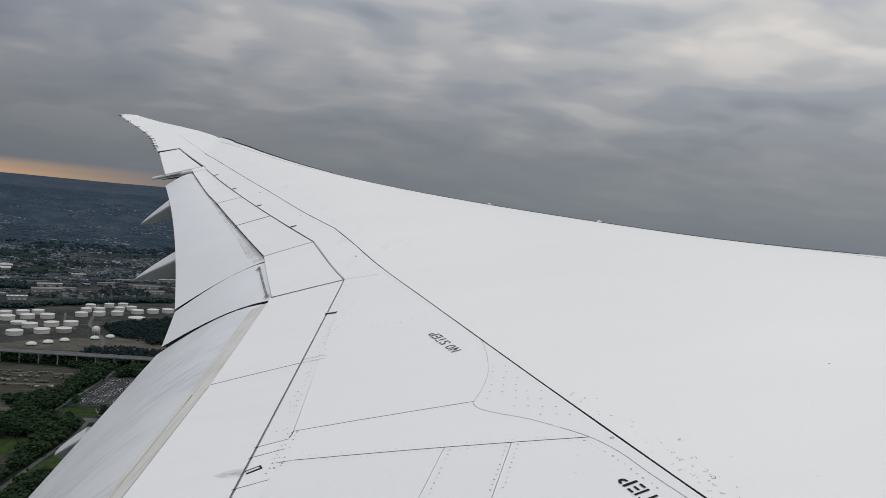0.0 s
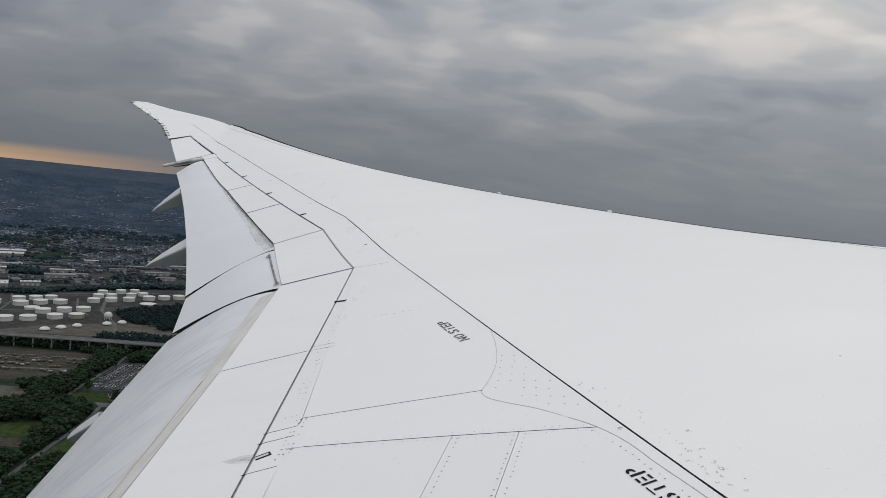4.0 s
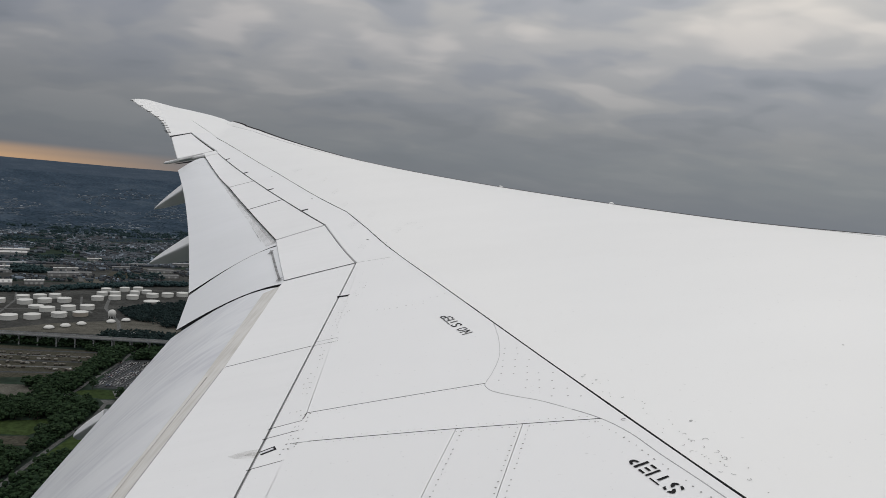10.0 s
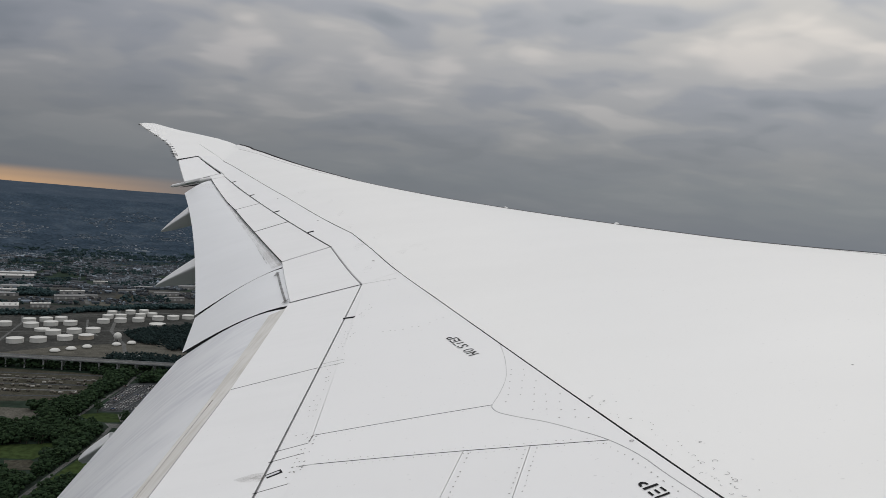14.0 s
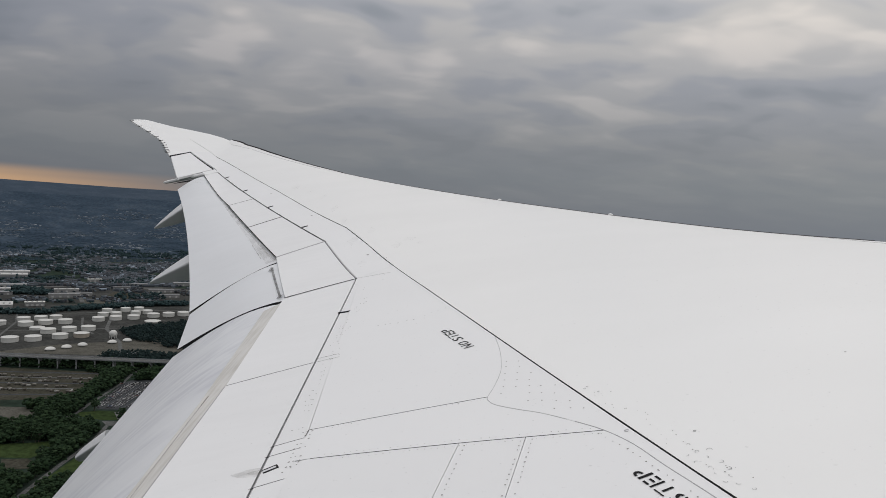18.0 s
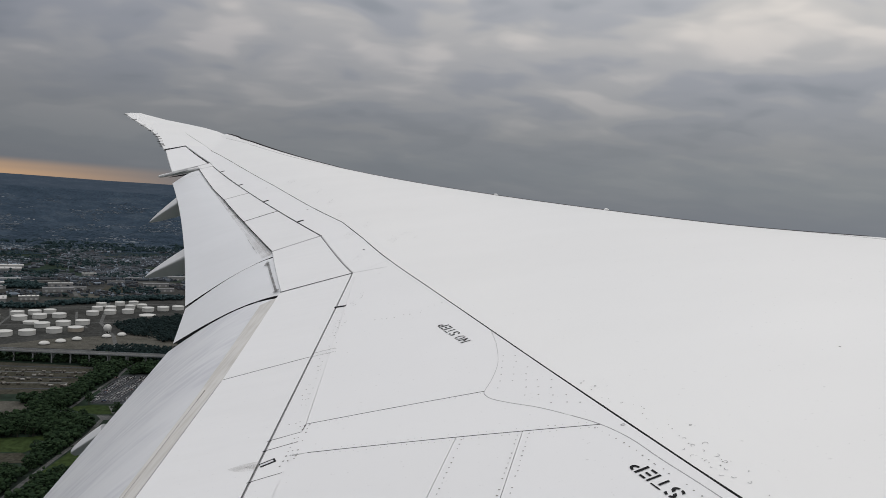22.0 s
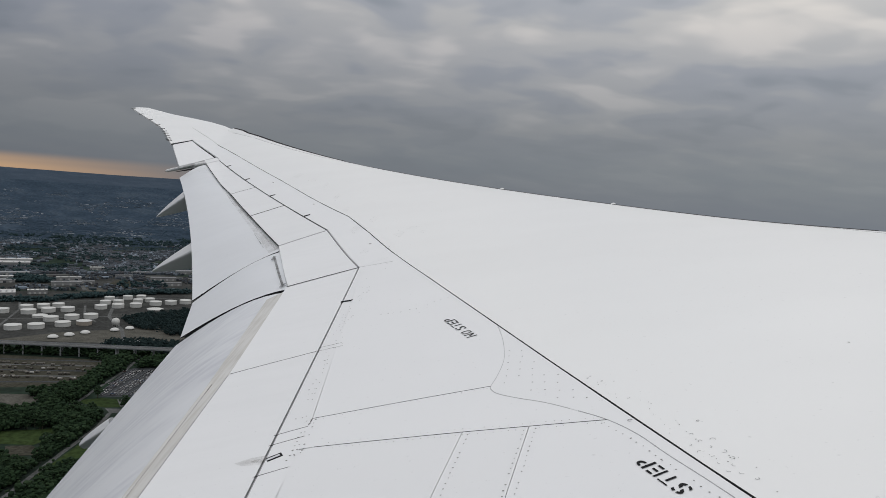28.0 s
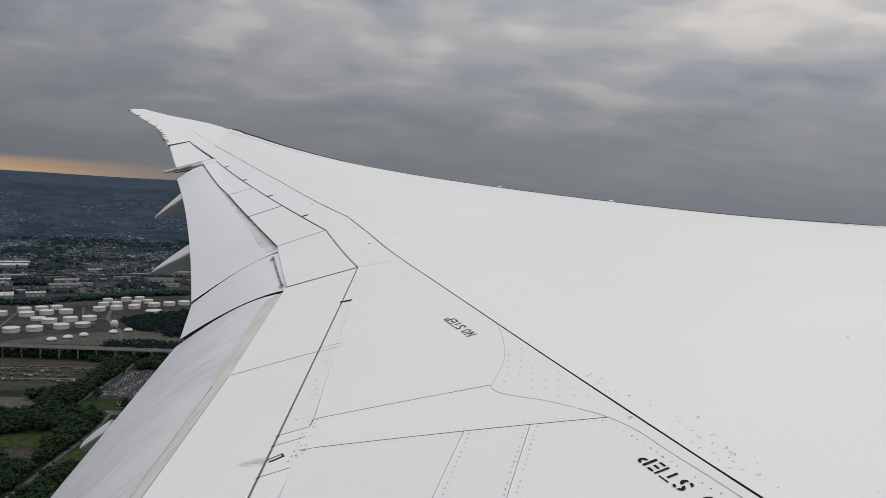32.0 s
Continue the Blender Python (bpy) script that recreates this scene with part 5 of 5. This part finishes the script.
def woods(spots, sizes, clumps, name, label, mat=LEAF, raised=False):
    cs, rs = [], []
    for (x, y), s in zip(spots, sizes):
        off = rng.normal(0, 1, (clumps, 3)) * (s * 0.38, s * 0.38, s * 0.22)
        z0 = EYE_Z * max((math.hypot(x, y) - 3000) / 1900, 0) ** 1.35 if raised else 0.0
        cs.append(np.array((x, y, z0 + s * (0.3 if raised else 0.62))) + off * (1, 1, 0.3 if raised else 1))
        rs.append(s * rng.uniform(0.13, 0.27, clumps) * (1.0 if clumps > 8 else 1.7))
    cs, rs = np.concatenate(cs), np.concatenate(rs)
    wob = rng.uniform(0.7, 1.25, (len(cs), len(ICO), 1))
    verts = cs[:, None] + ICO[None] * wob * rs[:, None, None] * (1, 1, 0.3 if raised else 0.85)
    faces = (ICO_F[None] + (np.arange(len(cs)) * len(ICO))[:, None, None]).reshape(-1, 3)
    return stuff_mesh(name, verts, faces, mat, label, "trees")


spots = []
random.seed(31)
while len(spots) < 3000:
    y = random.uniform(500, 1100)
    x = y * random.uniform(-0.74, -0.31)
    if clear_ground(x, y) and not inside(x, y, FARM) and noise.noise(Vector((x * 0.009, y * 0.009, 4))) > -0.42 and not near_line(x, y, [A[:], B[:]], 12) and (x > -480 or y < 930):
        spots.append((x, y))
while len(spots) < 3900:
    x, y = random.uniform(-580, -290), random.uniform(1100, 1470)
    if inside(x, y, WOOD):
        spots.append((x, y))
while len(spots) < 4060:
    t = random.random()
    x, y = -600 + 250 * t, 1030 + 20 * t + random.uniform(-14, 14)
    if x > -500:
        spots.append((x, y))
while len(spots) < 4160:
    t = random.random()
    spots.append((-680 + 220 * t, 945 + 22 * t + random.uniform(-6, 3)))
near_spots = [q for q in spots if q[1] < 990]
far_spots = [q for q in spots if q[1] >= 990]
woods(near_spots, [random.uniform(6.0, 11.0) for _ in near_spots], 24, "near_woods", "dense dark green woods between yards and tracks")
woods(far_spots, [random.uniform(5.0, 9.0) for _ in far_spots], 16, "farther_woods", "dense dark woods beside the tank farm", LEAF_HAZE_FAINT)
spots = []
while len(spots) < 4300:
    y = 1050 + 2000 * random.random() ** 1.1
    x = y * random.uniform(-0.85, -0.22)
    if inside(x, y, FARM) or noise.noise(Vector((x * 0.005, y * 0.005, 9))) < (0.32 if inside(x, y, WORKS) else -0.1) or near_line(x, y, HIGHWAY, 24):
        continue
    spots.append((x, y))
for pts, n in (([(-850, 1312), (-754, 1355)], 130), ([(-762, 1384), (-707, 1433), (-651, 1504), (-560, 1560)], 330), ([(-990, 1625), (-900, 1600)], 160), ([(-960, 1560), (-890, 1585)], 120)):
    for _ in range(n):
        k = random.randrange(len(pts) - 1)
        t = random.random()
        (x0, y0), (x1, y1) = pts[k], pts[k + 1]
        spots.append((x0 + (x1 - x0) * t + random.uniform(-7, 7), y0 + (y1 - y0) * t + random.uniform(-12, 12)))
woods(spots, [random.uniform(5.0, 9.5) for _ in spots], 5, "distant_trees", "dark trees among far houses and yards", LEAF_HAZE_MID)

spots = []
while len(spots) < 9000:
    d = 2600 + 900 * random.random() ** 1.6
    q = random.uniform(-0.74, -0.20)
    y = d / math.hypot(1, q)
    if noise.noise(Vector((y * q * 0.006, y * 0.006, 29))) > -0.3:
        spots.append((y * q, y))
woods(spots, [random.uniform(3.5, 7.5) for _ in spots], 2, "hazy_woods", "far woods with blue haze painted into their colour", LEAF_HAZE_FAR, True)

# houses of the far suburb, joined
HV = np.array([(-1, -1, 0), (1, -1, 0), (1, 1, 0), (-1, 1, 0), (-1, -1, 1), (1, -1, 1), (1, 1, 1), (-1, 1, 1), (-1, 0, 1.5), (1, 0, 1.5)], float)
HF = [(0, 1, 5, 4), (1, 2, 6, 5), (2, 3, 7, 6), (3, 0, 4, 7), (4, 5, 9, 8), (6, 7, 8, 9), (5, 6, 9), (7, 4, 8)]


def houses(name, spots, mat, label, scale=1.0, flat=False, tall=1.0):
    verts, faces = [], []
    for n, (x, y) in enumerate(spots):
        z0 = EYE_Z * max((math.hypot(x, y) - 3000) / 1900, 0) ** 1.35
        big = 2.4 if random.random() < 0.05 else 1.0
        pts = HV * (4.2 * random.uniform(0.7, 1.4) * big * scale, 3.2 * random.uniform(0.8, 1.3) * big * scale, random.uniform(3.0, 4.8) * tall)
        if flat:
            pts[8:, 2] = pts[4:6, 2]
        a = radians(30 + random.choice((0, 0, 90)))
        pts = np.stack([pts[:, 0] * math.cos(a) - pts[:, 1] * math.sin(a) + x, pts[:, 0] * math.sin(a) + pts[:, 1] * math.cos(a) + y, pts[:, 2] + z0], 1)
        verts.extend(pts.tolist())
        faces.extend([tuple(10 * n + v for v in f) for f in HF])
    me = bpy.data.meshes.new(name)
    me.from_pydata(verts, [], faces)
    me.materials.append(mat)
    return tagged(new(name, me), label, "houses", kind="stuff")


def suburb(count, near_d, far_d, bias, cut, row):
    out = []
    while len(out) < count:
        d = near_d + (far_d - near_d) * random.random() ** bias
        q = random.uniform(-0.74, -0.20)
        y = d / math.hypot(1, q)
        x = y * q
        if noise.noise(Vector((x * 0.005, y * 0.005, 17))) + 0.6 * noise.noise(Vector((x * 0.02, y * 0.02, 7))) < cut:
            continue
        gx, gy = x * 0.86 + y * 0.5, -x * 0.5 + y * 0.86
        gx, gy = round(gx / 10) * 10 + random.uniform(-1, 1), round(gy / row) * row + random.choice((-7, 7))
        x, y = gx * 0.86 - gy * 0.5, gx * 0.5 + gy * 0.86
        if not (inside(x, y, WORKS) or inside(x, y, FARM)):
            out.append((x, y))
    return out


random.seed(41)
houses("suburb_houses", suburb(8500, 1850, 2800, 1.2, -0.14, 28), HOUSE, "rows of small houses with grey and brown roofs")
houses("far_houses", suburb(3600, 2600, 4300, 1.8, 0.14, 34), HOUSE_FAR, "scattered distant roofs in woods, paled with painted haze", 1.1, tall=0.16)
spots = []
while len(spots) < 900:
    x, y = random.uniform(-1250, -430), random.uniform(1400, 1850)
    if inside(x, y, WORKS) and noise.noise(Vector((x * 0.012, y * 0.012, 2))) > -0.1:
        spots.append((x, y))
houses("yard_clutter", spots, HOUSE, "small sheds, vans and stacked goods in industrial yards", 0.65, True)

# ---------------------------------------------------------------- land before and after the tank farm
WATER, wnt, wb = material("dull_river_water", 0.12, 0, 0.5)
wb.inputs["Base Color"].default_value = (0.030, 0.036, 0.036, 1)
bump_on(wnt, wb, noise_on(wnt, 0.15, 4, 0.6), 0.15, 0.5)
BRICK = plain("brown_brick_wall", (0.17, 0.115, 0.085), 0.85, 0, 0.3, 0.3)
STEEL = plain("pale_green_steel", (0.22, 0.27, 0.26), 0.6, 0.2, 0.5, 0.2)
RUST = plain("rusty_barge_steel", (0.12, 0.075, 0.055), 0.7, 0.2, 0.3, 0.4)

river_pts = [(-150, 430), (-130, 600), (-95, 760), (-30, 900), (90, 1010), (200, 1150), (330, 1400), (560, 1650), (900, 1800)]
lane("water", river_pts, 120, WATER, 0.12, "dull grey-green river with wooded banks")
for pts in ([(-1220, 640), (-1160, 720), (-1090, 700), (-1110, 620), (-1180, 590)], [(-1060, 660), (-1020, 760), (-960, 720), (-980, 640)], [(-1150, 760), (-1090, 830), (-1000, 800), (-1040, 745)]):
    zone("water", pts, WATER, 0.13, "small still pond in a green marsh", "pond")
highway = [(-1720, 1500), (-1600, 1220), (-1500, 1040), (-1390, 900), (-1290, 760), (-1200, 600), (-1090, 440), (-900, 250)]
zone("airfield_grass", [(-1700, 250), (-1700, 520), (-1300, 400), (-900, 240), (-1000, 100)], GRASS, 0.12, "wide mown airfield grass")
for k in range(4):
    x0, y0 = -2050 + 62 * k, 800 + 22 * k
    zone("car_park", [(x0, y0), (x0 + 52, y0 + 18), (x0 + 26, y0 + 96), (x0 - 26, y0 + 78)], ASPHALT, 0.14, "empty grey asphalt lot with grass strips")
for x, y, l, w in ((-1900, 660, 60, 24), (-1800, 640, 46, 20), (-1740, 700, 52, 22), (-1850, 720, 40, 18), (-1690, 660, 36, 20), (-1960, 700, 44, 20)):
    shed(x, y, l, w, 7, 22, "low brick building with a pale flat roof", ROOF_PALE, 3)

# raised highway decks on piers, beside the marsh
def raised_road(pts, w, z, label):
    road = thing("raised_road", (*pts[0], 0), label, "bridge")
    for a, b in zip(pts, pts[1:]):
        a, b = Vector(a), Vector(b)
        d = (b - a).normalized()
        side = Vector((-d.y, d.x))
        for name, off, half, z0, z1, mat in (("deck", 0, w / 2, z - 1.2, z, CONCRETE), ("road_surface", 0, w / 2 - 0.6, z, z + 0.06, PATH_GREY),
                                             ("parapet", w / 2 - 0.25, 0.25, z, z + 1.0, CONCRETE), ("parapet", 0.25 - w / 2, 0.25, z, z + 1.0, CONCRETE)):
            bm = bmesh.new()
            rows = [[(*(p + side * (off + e)), h) for e, h in ((-half, z0), (-half, z1), (half, z1), (half, z0))] for p in (a, b)]
            ends = grid_into(bm, rows, closed=True)
            bm.faces.new(ends[0])
            bm.faces.new(ends[1])
            bmesh.ops.recalc_face_normals(bm, faces=bm.faces[:])
            part(name, bm, mat, road)
        for k in range(int((b - a).length / 32) + 1):
            c = a + d * (8 + 32 * k)
            bm = bmesh.new()
            box_into(bm, (c.x - 1.1, c.y - 1.1, 0), (c.x + 1.1, c.y + 1.1, z - 1.2))
            part("pier", bm, CONCRETE, road)


for s in (0, 26):
    raised_road([(x + s, y + s * 0.4) for x, y in highway], 13, 8.0, "pale concrete carriageway of a curving highway on piers")
raised_road([(-1480, 1060), (-1380, 1000), (-1290, 1030), (-1200, 1120), (-1120, 1240)], 8, 6.0, "narrow curving concrete ramp on piers")

# water works: round white basins, long dark basins and a brick block
BASIN_ME = ring_mesh("rim", [(0.0, 0.2), (0.93, 0.2), (0.93, 1.0), (1.0, 1.0), (1.0, 0.0)], 32)
BASIN_ME.materials.append(ROOF_PALE)
BASIN_WATER = ring_mesh("basin_water", [(0.93, 0.72), (0.02, 0.72)], 32)
BASIN_WATER.materials.append(WATER)
for i in range(4):
    for j in range(2):
        basin = thing("round_basin", (-1680 + 36 * i + 10 * j, 862 + 36 * j + 9 * i, 0), "round white settling basin with a bridge across", "basin", "round basins of the water works")
        for name, me in (("rim", BASIN_ME), ("basin_water", BASIN_WATER)):
            ob = new(name, me)
            ob.scale = (16, 16, 3)
            ob.parent = basin
        bm = bmesh.new()
        box_into(bm, (-16, -0.8, 2.9), (16, 0.8, 3.5))
        me = mesh_of("walkway", bm)
        me.materials.append(ROOF_PALE)
        new("walkway", me).parent = basin
for i in range(6):
    long_basin = thing("long_basin", (-1790 + 13 * i, 850 + 4 * i, 0), "long dark water basin with concrete rims", "basin", "long basins of the water works", turn=18)
    for name, lo, hi, mat in (("rim", (-5.5, -45, 0), (5.5, 45, 1.6), CONCRETE), ("basin_water", (-4.7, -44, 1.6), (4.7, 44, 1.66), WATER), ("walkway", (-0.6, -45, 1.66), (0.6, 45, 2.1), CONCRETE)):
        bm = bmesh.new()
        box_into(bm, lo, hi)
        me = mesh_of(name, bm)
        me.materials.append(mat)
        new(name, me).parent = long_basin
for x, y, l, w, h in ((-1700, 1010, 34, 24, 24), (-1655, 1025, 50, 16, 9), (-1600, 1000, 18, 14, 16), (-1760, 1020, 46, 20, 8)):
    block = thing("brick_building", (x, y, 0), "brown brick building with rows of windows and a flat roof", "building", "buildings of the water works", turn=18)
    boxes = [("wall", (-l / 2, -w / 2, 0), (l / 2, w / 2, h), BRICK), ("roof", (-l / 2 - 0.4, -w / 2 - 0.4, h), (l / 2 + 0.4, w / 2 + 0.4, h + 0.8), ROOF_DULL)]
    for storey in range(int(h / 4)):
        boxes.append(("window_band", (-l / 2 + 2, -w / 2 - 0.12, 1.4 + 4 * storey), (l / 2 - 2, -w / 2 - 0.02, 3.0 + 4 * storey), DARK_GLASS))
    for name, lo, hi, mat in boxes:
        bm = bmesh.new()
        box_into(bm, lo, hi)
        me = mesh_of(name, bm)
        me.materials.append(mat)
        new(name, me).parent = block

# steel arch bridge over the river
bridge = thing("arch_bridge", (-260, 850, 0), "pale green steel arch bridge over a river", "bridge")
BA, BB = Vector((-280, 842)), Vector((60, 955))
u = (BB - BA).normalized()
nrm = Vector((-u.y, u.x))
beam("deck", BA, BB, 14, 16, 17.5, 0, STEEL, bridge)
for s in (-7, 7):
    bm = bmesh.new()
    rows = []
    for k in range(25):
        t = k / 24
        c = BA + (BB - BA) * t + nrm * s
        z = 17.5 + 34 * 4 * t * (1 - t)
        rows.append([(c.x, c.y, z - 0.9), (c.x + nrm.x, c.y + nrm.y, z - 0.9), (c.x + nrm.x, c.y + nrm.y, z + 0.9), (c.x, c.y, z + 0.9)])
    vs = grid_into(bm, rows, closed=True)
    bm.faces.new(vs[0])
    bm.faces.new(vs[-1])
    bmesh.ops.recalc_face_normals(bm, faces=bm.faces[:])
    arch = part("arch", bm, STEEL, bridge)
    for k in range(2, 23, 2):
        t = k / 24
        c = BA + (BB - BA) * t
        beam("hanger", c - u * 0.25, c + u * 0.25, 0.5, 17.5, 17.5 + 34 * 4 * t * (1 - t), s + 0.5, STEEL, arch)
for t in (0.02, 0.98):
    c = BA + (BB - BA) * t
    beam("pier", c - u * 3, c + u * 3, 18, 0, 16, 0, CONCRETE, bridge)

# barges
for x, y, turn in ((-120, 640, 75), (-70, 820, 60), (-20, 860, 50)):
    barge = thing("barge", (x, y, 0), "rust-brown flat barge lying in the river", "boat", turn=turn)
    for name, lo, hi, mat in (("hull", (-22, -5, 0), (22, 5, 2.6), RUST), ("hold_cover", (-18, -3.8, 2.6), (14, 3.8, 3.6), WALL_GREY), ("cabin", (15.5, -3, 2.6), (20, 3, 7), ROOF_PALE)):
        bm = bmesh.new()
        box_into(bm, lo, hi)
        bmesh.ops.bevel(bm, geom=bm.edges[:], offset=0.4, segments=1, affect="EDGES")
        me = mesh_of(name, bm)
        me.materials.append(mat)
        ob = new(name, me)
        ob.parent = barge

# refinery beyond the river
zone("refinery_yard", [(120, 900), (240, 1080), (420, 1380), (700, 1300), (620, 800), (320, 640), (60, 720)], GRAVEL, 0.10, "grey-brown refinery yard")
for x, y, d in ((160, 860, 24), (200, 900, 20), (250, 760, 28), (300, 740, 28), (420, 1180, 30), (460, 1220, 30), (500, 1190, 28), (540, 1230, 26), (350, 860, 22), (390, 900, 22)):
    tank(x, y, d, 8)
random.seed(77)
STACK_ME = ring_mesh("shaft", [(1.0, 0.0), (0.9, 0.5), (0.72, 1.0), (0.6, 1.0)], 12)
STACK_ME.materials.append(CONCRETE)
RING_ME = ring_mesh("platform", [(0.8, 0.62), (1.5, 0.62), (1.5, 0.65), (0.8, 0.65)], 12)
RING_ME.materials.append(WALL_GREY)
for k in range(16):
    x, y = random.uniform(230, 560), random.uniform(850, 1150)
    stack = thing("refinery_column", (x, y, 0), "slender grey refinery column with a platform", "tower", "refinery columns", turn=random.uniform(0, 90))
    for name, me in (("shaft", STACK_ME), ("platform", RING_ME)):
        ob = new(name, me)
        ob.scale = (1.8, 1.8, random.Random(k).uniform(22, 44))
        ob.parent = stack

# wider woods and houses of the same plain
spots = []
random.seed(91)
while len(spots) < 4200:
    d = random.uniform(350, 2600)
    q = random.uniform(-1.25, 1.2)
    x, y = d * math.sin(q), d * math.cos(q)
    if -0.90 * y < x < -0.22 * y or near_line(x, y, river_pts, 70) or near_line(x, y, highway, 45) or inside(x, y, [(120, 900), (240, 1080), (420, 1380), (700, 1300), (620, 800), (320, 640), (60, 720)]):
        continue
    if noise.noise(Vector((x * 0.004, y * 0.004, 55))) > -0.05:
        spots.append((x, y))
woods(spots, [random.uniform(7.0, 13.0) for _ in spots], 3, "outlying_woods", "dark green woods along river and highway")
spots = []
while len(spots) < 1800:
    d = random.uniform(1500, 2900)
    q = random.uniform(-1.25, 1.2)
    x, y = d * math.sin(q), d * math.cos(q)
    if -0.90 * y < x < -0.20 * y or near_line(x, y, river_pts, 80) or near_line(x, y, highway, 45) or noise.noise(Vector((x * 0.003, y * 0.003, 66))) < 0:
        continue
    spots.append((round(x / 12) * 12, round(y / 30) * 30 + random.choice((-7, 7))))
houses("outlying_houses", spots, HOUSE, "rows of small houses across the plain")
